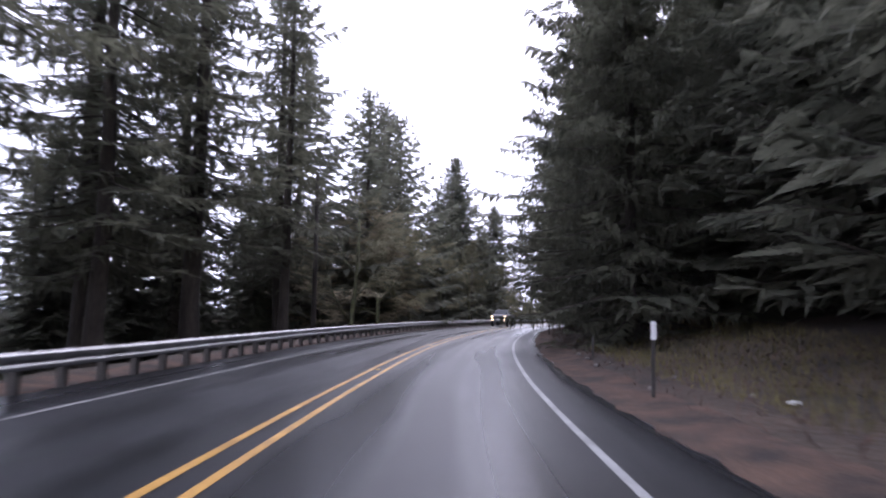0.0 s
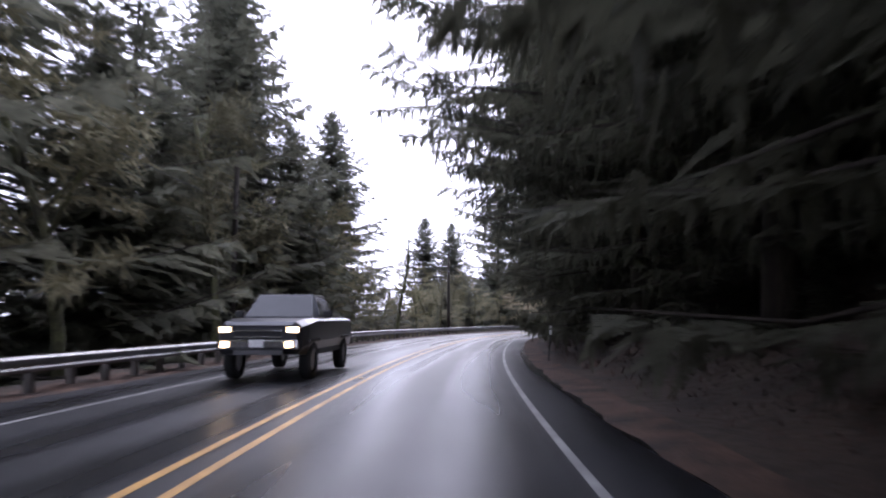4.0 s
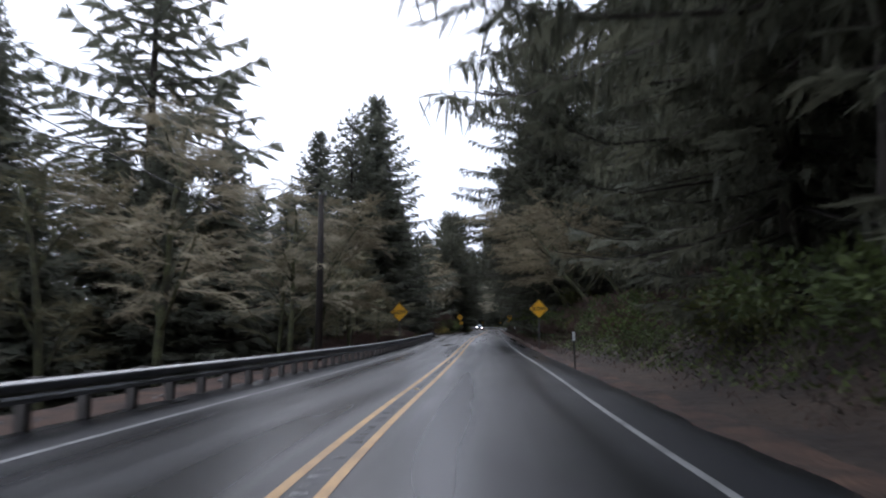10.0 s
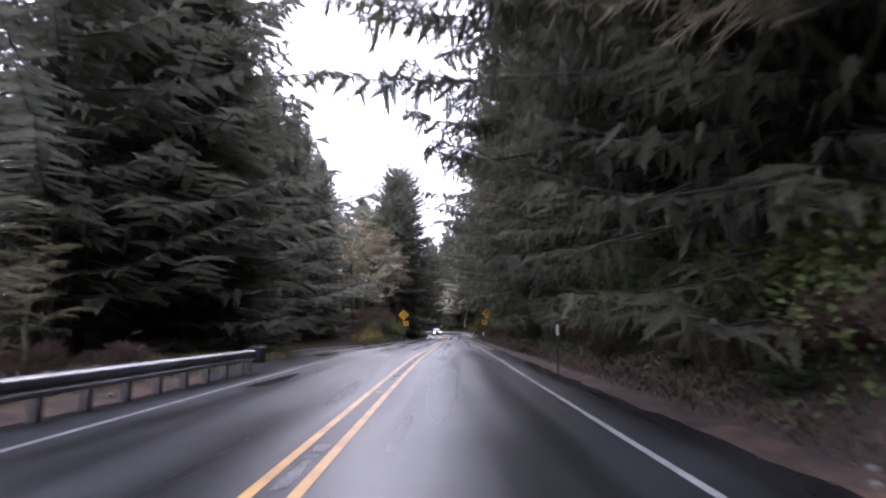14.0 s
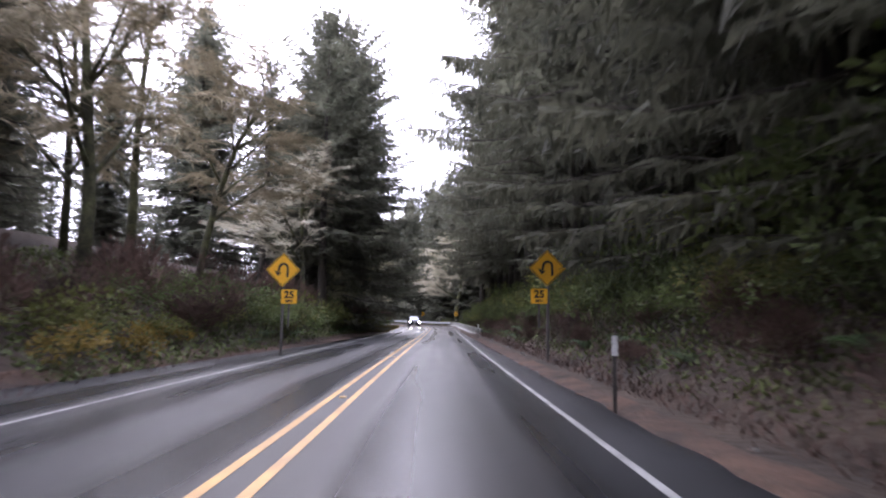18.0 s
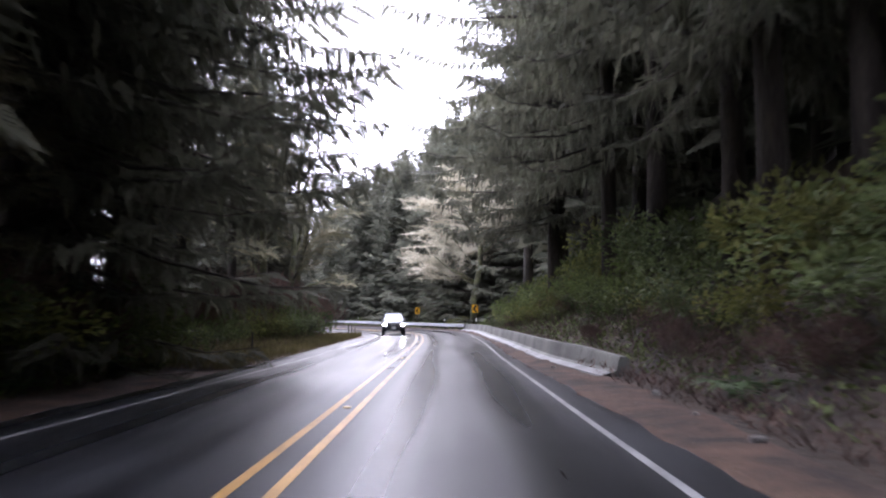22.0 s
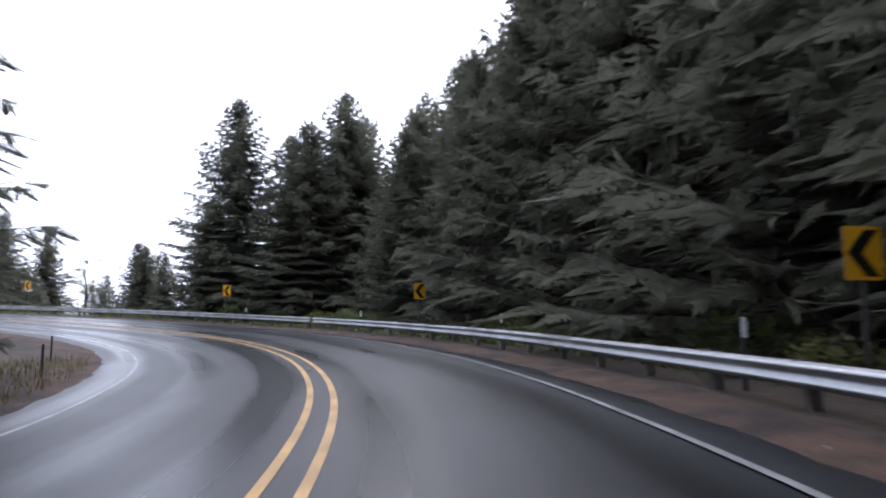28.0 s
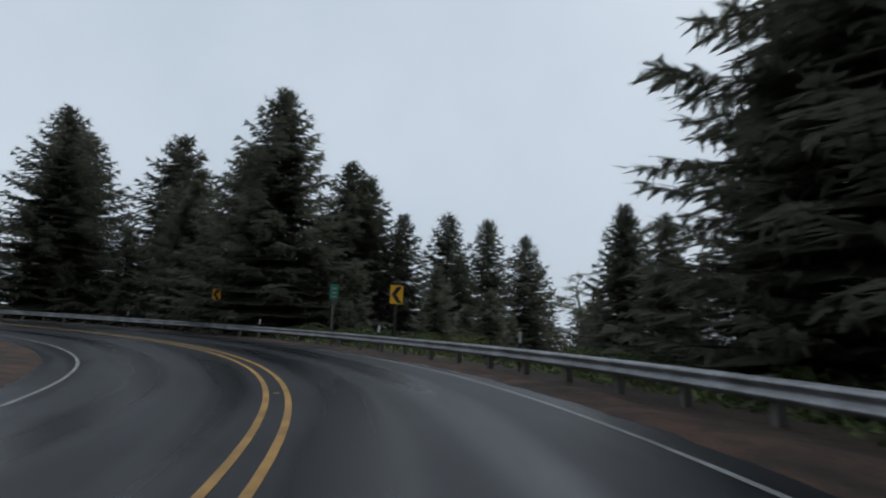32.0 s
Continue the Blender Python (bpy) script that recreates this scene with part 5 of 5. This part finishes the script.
def delineator(s, d, top, lean=0.0, plate=True):
    p = on_ground(s, d)
    ob = thing("delineator_post", "white reflector plate on a thin dark roadside post" if plate else "thin dark roadside marker post", "marker post", "roadside marker posts",
               Matrix.Translation((p.x, p.y, min(p.z, at(s, d).z + 0.4))) @ Matrix.Rotation(radians(heading(s)), 4, "Z") @ Matrix.Rotation(radians(lean), 4, "Y"))
    t = top - (ob.matrix_basis.translation.z - at(s, d).z)
    part("post", box((0.06, 0.035, t + 0.45), (0, 0.02, (t - 0.45) / 2), 0.006), M_DARKPOST, ob)
    if plate:
        part("reflector_plate", box((0.095, 0.008, 0.31), (0, -0.004, t - 0.15), 0.003), M_DELIN, ob, "white reflector plate")


for s, d, top, lean in ((11.3, 5.45, 1.3, 1), (84.8, 5.1, 1.2, 5), (106, 4.85, 1.1, 3), (128.5, 4.5, 1.1, 4), (149, 4.25, 1.21, 2), (170.8, 4.6, 1.25, -1), (217.5, 4.65, 1.4, 0), (259.0, 4.35, 1.15, 0), (302, 4.65, 1.1, 1)):
    delineator(s, d, top, lean)
for s, d in ((20.9, 6.0), (44, 5.4), (62, 5.2)):
    delineator(s, d, 0.75, 0, False)
for s in (356, 365.5, 375.5, 386, 398, 409.5, 422.5, 432, 443, 456):
    delineator(s, float(rail_r(s)) + 0.6, 1.12)
for s, d in ((322, -5.4), (344.5, -4.92), (347, -4.85), (347.1, -4.6), (376, -6.2), (386, -6.4), (392, -6.8)):
    delineator(s, d, 0.85, 0, False)


# ---------------------------------------------------------------- utility poles and wires
def utility_pole(s, d, top):
    p = on_ground(s, d)
    ob = thing("utility_pole", "dark creosoted wooden utility pole behind the guardrail", "utility pole", "utility poles", Matrix.Translation(p) @ Matrix.Rotation(radians(heading(s)), 4, "Z"))
    h = at(s, d).z + top - p.z
    v, f = tube([(0, 0, -0.8), (0.02, 0, h * 0.5), (0, 0, h)], [0.17, 0.145, 0.115], 10)
    part_mesh("shaft", mesh_of("shaft", v, f, M_POLE, True), ob)
    part("top_bracket", box((0.34, 0.07, 0.09), (0.06, 0, h - 0.05), 0.01), M_DARKPOST, ob)
    for x in (-0.08, 0.2):
        v, f = tube([(x, 0, h), (x, 0, h + 0.1), (x, 0, h + 0.16)], [0.035, 0.05, 0.03], 8)
        part_mesh("insulator", mesh_of("insulator", v, f, M_CERAMIC, True), ob)
    for z in (h - 1.95, h - 2.65):
        part("cable_clamp", box((0.12, 0.06, 0.09), (0.14, 0, z), 0.01), M_DARKPOST, ob)
    return ob.matrix_basis.translation + Vector((0, 0, h))


POLES = [utility_pole(s, d, top) for s, d, top in ((40, -9.5, 10.5), (91.8, -9.5, 9.6), (128.8, -6.0, 8.6), (175.8, -5.7, 7.3), (222, -13.5, 9.0))]


def wire(a, b, sag, thick):
    pts = [a.lerp(b, k / 14) - Vector((0, 0, sag * 4 * (k / 14) * (1 - k / 14))) for k in range(15)]
    v, f = tube(pts, [thick] * 15, 4)
    tagged(new("overhead_cable", mesh_of("overhead_cable", v, f, M_WIRE)), "black overhead cable strung between the utility poles", "cable", "overhead cables")


for a, b in zip(POLES, POLES[1:]):
    for drop, sag, thick in ((-0.05, 0.7, 0.006), (1.95, 0.7, 0.007), (2.65, 0.7, 0.013)):
        wire(a + Vector((0.15, 0, -drop)), b + Vector((0.15, 0, -drop)), sag, thick)

# ---------------------------------------------------------------- shrubs, ferns and low growth
def scatter_row(src, s0, s1, gap, d0, d1, size, seed, group):
    rnd = random.Random(seed)
    s = s0
    while s < s1:
        tagged(planted(rnd.choice(src), s, rnd.uniform(d0, d1), size * rnd.uniform(0.7, 1.3), rnd.uniform(0.8, 1.2), rnd.uniform(0, 360)), group=group)
        s += gap * rnd.uniform(0.7, 1.3)


scatter_row(SHRUB, 120, 160, 5.5, 7.6, 9.0, 0.8, 201, "shrubs on the right bank")
scatter_row(SHRUB, 150, 200, 3.4, 6.8, 8.2, 1.0, 202, "shrubs on the right bank")
scatter_row(SHRUB, 206, 312, 1.7, 7.3, 8.8, 1.0, 203, "shrubs on the right bank")
scatter_row(SHRUB, 206, 350, 1.9, 8.4, 10.6, 1.3, 204, "shrubs on the right bank")
scatter_row(SHRUB, 312, 352, 1.6, 6.9, 8.2, 1.0, 205, "shrubs on the right bank")
scatter_row(SHRUB, 276, 318, 1.7, -7.6, -6.3, 1.0, 206, "shrubs on the left bank")
scatter_row(SHRUB, 262, 292, 2.4, -8.4, -6.6, 0.8, 217, "shrubs on the left bank")
scatter_row(BRUSH, 166, 212, 1.5, 6.8, 9.6, 0.62, 219, "bare bushes on the right bank")
scatter_row(BRUSH, 208, 350, 3.2, 6.2, 7.8, 0.42, 220, "bare bushes on the right bank")
scatter_row(BRUSH, 296, 316, 2.2, -8.6, -6.6, 1.0, 221, "bare bushes on the left bank")
scatter_row(BRUSH, 184, 215, 1.6, -9.5, -6.4, 0.6, 218, "bare bushes behind the guardrail")
scatter_row(BRUSH, 258, 290, 2.2, -9.2, -6.8, 0.85, 207, "bare bushes on the left bank")
scatter_row(BRUSH, 322, 336, 2.4, -9.6, -7.6, 1.1, 208, "bare bushes on the left bank")
scatter_row(SHRUB, 314, 330, 2.2, -8.6, -6.8, 0.8, 209, "shrubs on the left bank")
scatter_row(SHRUB, 327, 346, 1.5, -9.8, -7.6, 1.0, 214, "shrubs on the left bank")
scatter_row(BRUSH, 333, 348, 1.5, -11, -9, 1.4, 215, "bare bushes on the left bank")
for s, d, size in ((337.5, -7.0, 1.1), (339.5, -6.6, 1.25), (341.5, -6.7, 1.15), (340.5, -7.8, 1.35), (338.5, -7.9, 1.2)):
    tagged(planted(BRUSH[int(s) % 2], s, d, size, 1.0, s * 57 % 360, label="tall red-brown leafless bush beside the bend"), group="bare bushes on the left bank")
for s, d, size in ((333.5, -6.6, 1.1), (335.2, -6.9, 1.25), (331.5, -7.0, 1.0), (336.6, -6.2, 0.7)):
    tagged(planted(SHRUB[int(s) % 3], s, d, size, 1.0, s * 57 % 360), group="shrubs on the left bank")
scatter_row(SHRUB, 238, 258, 2.0, -13.5, -11.5, 0.9, 216, "shrubs by the lay-by")
scatter_row([SHRUB_Y], 256, 272, 3.2, -6.9, -6.3, 0.8, 210, "yellow shrubs")
scatter_row([FERN], 200, 312, 4.0, 6.2, 7.4, 1.0, 211, "ferns on the banks")
scatter_row([FERN], 276, 316, 4.0, -6.8, -5.9, 1.0, 212, "ferns on the banks")
scatter_row(SHRUB, 358, 446, 1.9, 8.2, 9.6, 0.7, 213, "shrubs behind the hairpin guardrail")


def low_growth(name, spots, material, label, length, width, seed, upright=0.6):
    """Leaves or blades of grass too many to count, joined: (s0, s1, d0, d1, count)."""
    rnd = np.random.RandomState(seed)
    vs, fs = [], []
    n0 = 0
    for s0, s1, d0, d1, count in spots:
        s, d = rnd.uniform(s0, s1, count), rnd.uniform(d0, d1, count)
        i = (s - S_ALL[0]) / 0.5
        k = np.arange(len(XY))
        x = np.interp(i, k, XY[:, 0]) + d * np.interp(i, k, NRM[:, 0])
        y = np.interp(i, k, XY[:, 1]) + d * np.interp(i, k, NRM[:, 1])
        z = road_z(s) + side(s, d)
        a = rnd.uniform(0, 2 * np.pi, count)
        h = length * rnd.uniform(0.5, 1.3, count)
        lx, ly, lz = np.cos(a) * (1 - upright), np.sin(a) * (1 - upright), np.full(count, upright)
        b = a + rnd.uniform(0.8, 2.2, count)
        ex, ey = np.cos(b) * width / 2, np.sin(b) * width / 2
        lift = rnd.uniform(0.0, 1.0, count) ** 2 * length * 0.8 - 0.05
        p = np.stack([x, y, z + lift], 1)
        e = np.stack([ex, ey, 0 * ex], 1)
        w = np.stack([lx * h, ly * h, lz * h], 1)
        vs.append(np.stack([p - e, p + e, p + w], 1).reshape(-1, 3))
        idx = n0 + np.arange(count * 3).reshape(-1, 3)
        fs.extend(map(tuple, idx.tolist()))
        n0 += count * 3
    me = mesh_of(name, np.concatenate(vs), fs, material)
    return tagged(new(name, me), label, "vegetation", kind="stuff")


low_growth("understory_leaves", [(150, 160, 6.6, 12, 1500), (160, 206, 6.3, 12, 14000), (206, 312, 5.9, 7.2, 9000), (206, 312, 7.0, 13, 56000), (312, 350, 6.2, 13, 24000), (262, 320, -12, -5.8, 36000), (226, 262, -17, -11.5, 7000), (360, 446, 7.2, 11, 20000)],
           M_LEAF, "low evergreen leaves and salal covering the banks", 0.24, 0.11, 301, 0.45)
low_growth("dry_litter", [(30, 190, 5.6, 9, 8000), (190, 350, 5.2, 9, 60000), (258, 340, -9, -5.2, 8000), (-10, 30, 5.6, 12, 3000)], M_BRUSH, "brown dead stems and litter on the banks", 0.35, 0.03, 302, 0.5)
low_growth("forest_litter", [(24, 200, 6.2, 10.5, 22000), (-10, 24, 8.5, 13, 3000)], M_BARK, "dark twigs, bark and dead fronds on the shaded bank", 0.34, 0.05, 305, 0.35)
low_growth("needle_litter", [(20, 200, 4.3, 6.2, 9000), (186, 312, 4.2, 6.0, 9000), (316, 420, 4.4, 6.4, 6000), (214, 260, -7.5, -4.6, 4000), (345, 410, -6.6, -5.0, 4000)], M_TWIG, "fallen twigs and needles strewn along the verges", 0.13, 0.018, 304, 0.12)
low_growth("roadside_grass", [(-10, 34, 6.6, 13, 16000), (222, 262, -17, -8.8, 20000), (316, 350, -8.6, -4.15, 30000), (344, 392, -12, -5.6, 16000), (196, 228, -9.5, -5.4, 16000)], M_GRASS,
           "straw-coloured and green grass tufts beside the road", 0.28, 0.022, 303, 0.75)


# ---------------------------------------------------------------- the two oncoming vehicles
def loft(stations):
    """A shell from cross-sections along y: (y, [(half width, z), ...] from sill to top); mirrored and closed."""
    bm = bmesh.new()
    rings = []
    for y, sec in stations:
        ring = [bm.verts.new((w, y, z)) for w, z in sec] + [bm.verts.new((-w, y, z)) for w, z in reversed(sec)]
        rings.append(ring)
    n = len(rings[0])
    for a, b in zip(rings, rings[1:]):
        for i in range(n):
            bm.faces.new((a[i], a[(i + 1) % n], b[(i + 1) % n], b[i]))
    bm.faces.new(rings[0][::-1])
    bm.faces.new(rings[-1])
    bmesh.ops.recalc_face_normals(bm, faces=bm.faces[:])
    return bm


def slab(points, thick):
    """A pane from four corners, thickened along its normal."""
    p = [Vector(q) for q in points]
    nrm = (p[1] - p[0]).cross(p[2] - p[0]).normalized() * thick
    v = p + [q + nrm for q in p]
    return v, [(3, 2, 1, 0), (4, 5, 6, 7), (0, 1, 5, 4), (1, 2, 6, 5), (2, 3, 7, 6), (3, 0, 4, 7)]


def wheel(parent, x, y, r, wide):
    v, f = [], []
    prof_r = [(0.62, -0.5), (0.94, -0.5), (1.0, -0.36), (1.0, 0.36), (0.94, 0.5), (0.62, 0.5)]
    n = 20
    for k in range(n):
        a = 2 * math.pi * k / n
        for q, o in prof_r:
            v.append((x + o * wide, y + math.cos(a) * r * q, r + math.sin(a) * r * q))
    m = len(prof_r)
    for k in range(n):
        for j in range(m - 1):
            a, b = k * m + j, ((k + 1) % n) * m + j
            f.append((a, a + 1, b + 1, b))
    w = part_mesh("wheel", mesh_of("tyre", v, f, M_TYRE, True), parent)
    bm = bmesh.new()
    bmesh.ops.create_cone(bm, cap_ends=True, segments=18, radius1=r * 0.63, radius2=r * 0.55, depth=wide * 0.8)
    bmesh.ops.transform(bm, matrix=Matrix.Translation((x, y, r)) @ Matrix.Rotation(radians(90 if x > 0 else -90), 4, "Y"), verts=bm.verts)
    part("rim", bm, M_RIM, w, "grey alloy rim")


def vehicle(name, label, category, s, d, paint, lamp, length, half, sill, bonnet, belt, roof, nose, screen, top0, top1, back, wheel_r, axle0, axle1, truck):
    """A car facing the camera's travel: y runs from its nose to its tail."""
    ob = thing(name, label, category, "oncoming vehicles", Matrix.Translation(at(s, d)) @ Matrix.Rotation(radians(heading(s)), 4, "Z"))
    deck = belt if truck else belt + 0.02
    st = [(0.0, [(half * 0.72, sill + 0.16), (half * 0.86, sill + 0.3), (half * 0.86, bonnet - 0.22), (half * 0.74, bonnet - 0.1)]),
          (0.12, [(half * 0.86, sill + 0.04), (half * 0.96, sill + 0.2), (half * 0.95, bonnet - 0.14), (half * 0.8, bonnet - 0.02)]),
          (nose, [(half * 0.93, sill), (half, sill + 0.25), (half * 0.98, bonnet - 0.08), (half * 0.84, bonnet + 0.04)]),
          (screen, [(half * 0.94, sill), (half, sill + 0.3), (half * 0.98, belt - 0.06), (half * 0.86, belt)]),
          (length * 0.6, [(half * 0.94, sill), (half, sill + 0.3), (half * 0.98, belt - 0.06), (half * 0.88, deck)]),
          (length - 0.15, [(half * 0.93, sill + 0.05), (half, sill + 0.3), (half * 0.97, belt - 0.06), (half * 0.86, deck)]),
          (length, [(half * 0.85, sill + 0.2), (half * 0.94, sill + 0.35), (half * 0.93, belt - 0.12), (half * 0.8, deck - 0.08)])]
    body = part("body", loft(st), paint, ob, smooth=False)
    cab = [(screen, [(half * 0.86, belt - 0.02), (half * 0.85, belt + 0.02)]), (top0, [(half * 0.87, belt - 0.02), (half * 0.68, roof)]),
           (top1, [(half * 0.87, belt - 0.02), (half * 0.68, roof)]), (back, [(half * 0.86, belt - 0.02), (half * 0.82, belt + 0.04)])]
    part("cabin", loft(cab), paint, ob)
    bl, tl = (half * 0.84, screen + 0.03, belt + 0.05), (half * 0.66, top0 - 0.05, roof - 0.05)
    v, f = slab([(-bl[0], bl[1], bl[2] - 0.02), (bl[0], bl[1], bl[2] - 0.02), (tl[0], tl[1], tl[2]), (-tl[0], tl[1], tl[2])], 0.02)
    part_mesh("windscreen", mesh_of("windscreen", v, f, M_GLASS_DARK if truck else M_GLASS), ob, "dark windscreen" if truck else "sky-reflecting windscreen")
    for sx in (-1, 1):
        q = [(sx * half * 0.862, screen + 0.55, belt + 0.05), (sx * half * 0.872, top1 + 0.1, belt + 0.05), (sx * half * 0.70, top1 - 0.1, roof - 0.09), (sx * half * 0.70, top0 + 0.12, roof - 0.09)]
        q = q if sx < 0 else q[::-1]
        v, f = slab(q, -0.02)
        part_mesh("side_window", mesh_of("side_window", v, f, M_GLASS), ob)
        part("headlight", box((half * 0.27, 0.10, 0.13), (sx * half * 0.76, 0.04, bonnet - 0.20), 0.04), lamp, ob, "lit headlight")
        if truck:
            part("fog_light", box((0.2, 0.05, 0.14), (sx * half * 0.72, -0.10, sill + 0.26), 0.04), lamp, ob, "lit fog light")
        part("mirror", box((0.22, 0.12, 0.17), (sx * (half + 0.12), screen + 0.45, belt + 0.1), 0.04), M_TRIM, ob)
        for y in (axle0, axle1):
            wheel(ob, sx * (half - 0.12), y, wheel_r, 0.25)
            part("wheel_arch", box((0.06, wheel_r * 2.3, 0.08), (sx * (half + 0.0), y, wheel_r * 2.06), 0.02), M_TRIM, ob)
        part("sill_trim", box((0.06, axle1 - axle0 - 1.0, 0.12), (sx * half * 0.97, (axle0 + axle1) / 2, sill + 0.04), 0.02), M_TRIM, ob)
        part("tail_light", box((0.14, 0.06, 0.3), (sx * half * 0.84, length - 0.01, belt - 0.3), 0.02), M_TRIM, ob)
    part("grille", box((half * 1.05, 0.06, 0.34), (0, -0.01, bonnet - 0.34), 0.02), M_TRIM, ob)
    for z in (-0.22, -0.36):
        part("grille_bar", box((half * 1.08, 0.03, 0.035), (0, -0.05, bonnet + z), 0.01), M_CHROME, ob, "chrome grille bar")
    part("bumper", box((half * 1.82, 0.22, 0.22), (0, 0.0, sill + 0.26), 0.05), M_CHROME if truck else M_TRIM, ob)
    part("skid_plate", box((half * 1.1, 0.12, 0.10), (0, 0.02, sill + 0.08), 0.02), M_RIM, ob)
    part("number_plate", box((0.32, 0.02, 0.16), (0, -0.13, sill + 0.28), 0.005), M_DELIN, ob, "plain white plate")
    if truck:
        part("bed", box((half * 1.6, length - back - 0.25, 0.06), (0, (length + back) / 2, belt + 0.004), 0.01), M_TRIM, ob, "dark truck bed")
    return ob


vehicle("sport_utility_vehicle", "dark grey sport utility vehicle with lit headlights on the wet road", "car", 347.0, -1.76, M_CAR_DARK, M_LAMP, 4.5, 0.88, 0.26, 0.98, 1.04, 1.64, 0.55, 1.15, 1.95, 3.7, 4.45, 0.37, 0.9, 3.65, False)
vehicle("pickup_truck", "dark lifted pickup truck with lit warm headlights", "truck", 76.0, -2.1, M_CAR_SILVER, M_LAMP_WARM, 5.7, 1.0, 0.58, 1.36, 1.42, 2.02, 0.6, 1.4, 2.05, 3.2, 3.55, 0.44, 1.0, 4.5, True)


# ---------------------------------------------------------------- small things on the road and verges
def marker(s, d):
    ob = tagged(part("road_marker", box((0.11, 0.11, 0.022), (0, 0, 0), 0.008), M_REFLECT), "small amber reflective marker stuck to the centre line", "road marker", "raised road markers")
    ob.matrix_basis = Matrix.Translation(at(s, d, 0.012)) @ Matrix.Rotation(radians(heading(s)), 4, "Z")


for s in np.arange(4, 420, 12.2):
    marker(float(s), 0.0)


def stones():
    rnd = random.Random(77)
    shapes = []
    for i in range(4):
        bm = bmesh.new()
        bmesh.ops.create_icosphere(bm, subdivisions=1, radius=1.0)
        for v in bm.verts:
            v.co *= rnd.uniform(0.75, 1.2)
            v.co.z *= 0.65
        me = bpy.data.meshes.new("stone")
        bm.to_mesh(me)
        bm.free()
        me.materials.append(M_ROCK)
        shapes.append(me)
    spots = [(rnd.uniform(5, 32), rnd.uniform(5.6, 8.6)) for _ in range(26)] + [(rnd.uniform(186, 312), rnd.uniform(4.9, 5.9)) for _ in range(60)] + [(rnd.uniform(350, 378), rnd.uniform(-7.4, -5.7)) for _ in range(24)]
    spots += [(rnd.uniform(316, 376), rnd.uniform(4.5, 5.0)) for _ in range(24)] + [(rnd.uniform(140, 214), rnd.uniform(-5.6, -4.9)) for _ in range(26)]
    for s, d in spots:
        ob = new("stone", rnd.choice(shapes))
        r = rnd.uniform(0.03, 0.11)
        ob.matrix_basis = Matrix.Translation(at(s, d, verge_z(s, d) + r * 0.25)) @ Matrix.Rotation(rnd.uniform(0, 6), 4, "Z") @ Matrix.Diagonal((r, r * rnd.uniform(0.7, 1.4), r, 1))
        tagged(ob, "small wet grey stone lying on the verge", "stone", "stones on the verge")


stones()
litter = part("litter", box((0.22, 0.12, 0.05), (0, 0, 0), 0.02), M_DELIN)
litter.matrix_basis = Matrix.Translation(at(10.5, 7.4, float(verge_z(10.5, 7.4)) + 0.03)) @ Matrix.Rotation(0.5, 4, "Z")
tagged(litter, "crumpled white scrap lying on the verge", "litter")


def rumble(name, s0, s1, seed):
    """Milled grooves between the yellow lines that hold rain water; their sky sheen is painted pale."""
    rnd = random.Random(seed)
    h = Heap()
    s = s0
    while s < s1:
        w, l = rnd.uniform(0.05, 0.10), rnd.uniform(0.03, 0.06)
        if rnd.random() < 0.7 and math.sin(s * 0.09) + math.sin(s * 0.23) > -0.5:
            q = [at(s - l, -w, 0.0095), at(s - l, w, 0.0095), at(s + l, w, 0.0095), at(s + l, -w, 0.0095)]
            h.add(q, [(0, 1, 2, 3)])
        s += 0.30
    tagged(new(name, mesh_of(name, h.v, h.f, M_WATER_SHEEN)), "rain-filled rumble grooves between the yellow lines, sky sheen painted in pale grey", "road marking", kind="stuff")


rumble("rumble_grooves", 75, 235, 401)
rumble("rumble_grooves", 316, 350, 402)


def puddle(s, d, along, across, seed, water):
    """Rain standing in a dip of the asphalt, with an uneven shore."""
    rnd = random.Random(seed)
    rim = []
    ph = [rnd.uniform(0, 6.28) for _ in range(3)]
    for k in range(28):
        a = 2 * math.pi * k / 28
        r = 1 + 0.18 * math.sin(2 * a + ph[0]) + 0.14 * math.sin(3 * a + ph[1]) + 0.1 * math.sin(5 * a + ph[2])
        rim.append(at(s + math.cos(a) * r * along, d + math.sin(a) * r * across, 0.0))
    v = [q + Vector((0, 0, crown(s, d) + 0.0045)) for q in rim] + [q - Vector((0, 0, 0.05)) for q in rim]
    n = len(rim)
    f = [tuple(range(n - 1, -1, -1))] + [(k, (k + 1) % n, n + (k + 1) % n, n + k) for k in range(n)]
    tagged(new("puddle", mesh_of("puddle", v, f, water)), "shallow rain puddle standing on the wet asphalt", "puddle", "puddles on the road")


for i, (s, d, along, across) in enumerate([(200.5, -1.47, 2.2, 0.4), (226, -6.2, 2.5, 0.7), (232, -5.0, 3.0, 0.5), (214.5, -2.9, 1.8, 0.25), (248, -4.9, 2.0, 0.35)]):
    puddle(s, d, along, across, 500 + i, M_PUDDLE)
# small puddles between the yellow lines, coloured pale in place of reflected sky
prnd = random.Random(78)
for s0, s1 in ((174, 206), (317, 349)):
    s = s0
    while s < s1:
        puddle(s, prnd.uniform(-0.03, 0.03), prnd.uniform(0.12, 0.55), prnd.uniform(0.05, 0.10), prnd.randrange(999), M_WATER_SHEEN)
        s += prnd.uniform(0.7, 1.8)

# ---------------------------------------------------------------- the patterns themselves are taken away
for ob in PATTERNS:
    for o in (*ob.children_recursive, ob):
        bpy.data.objects.remove(o)
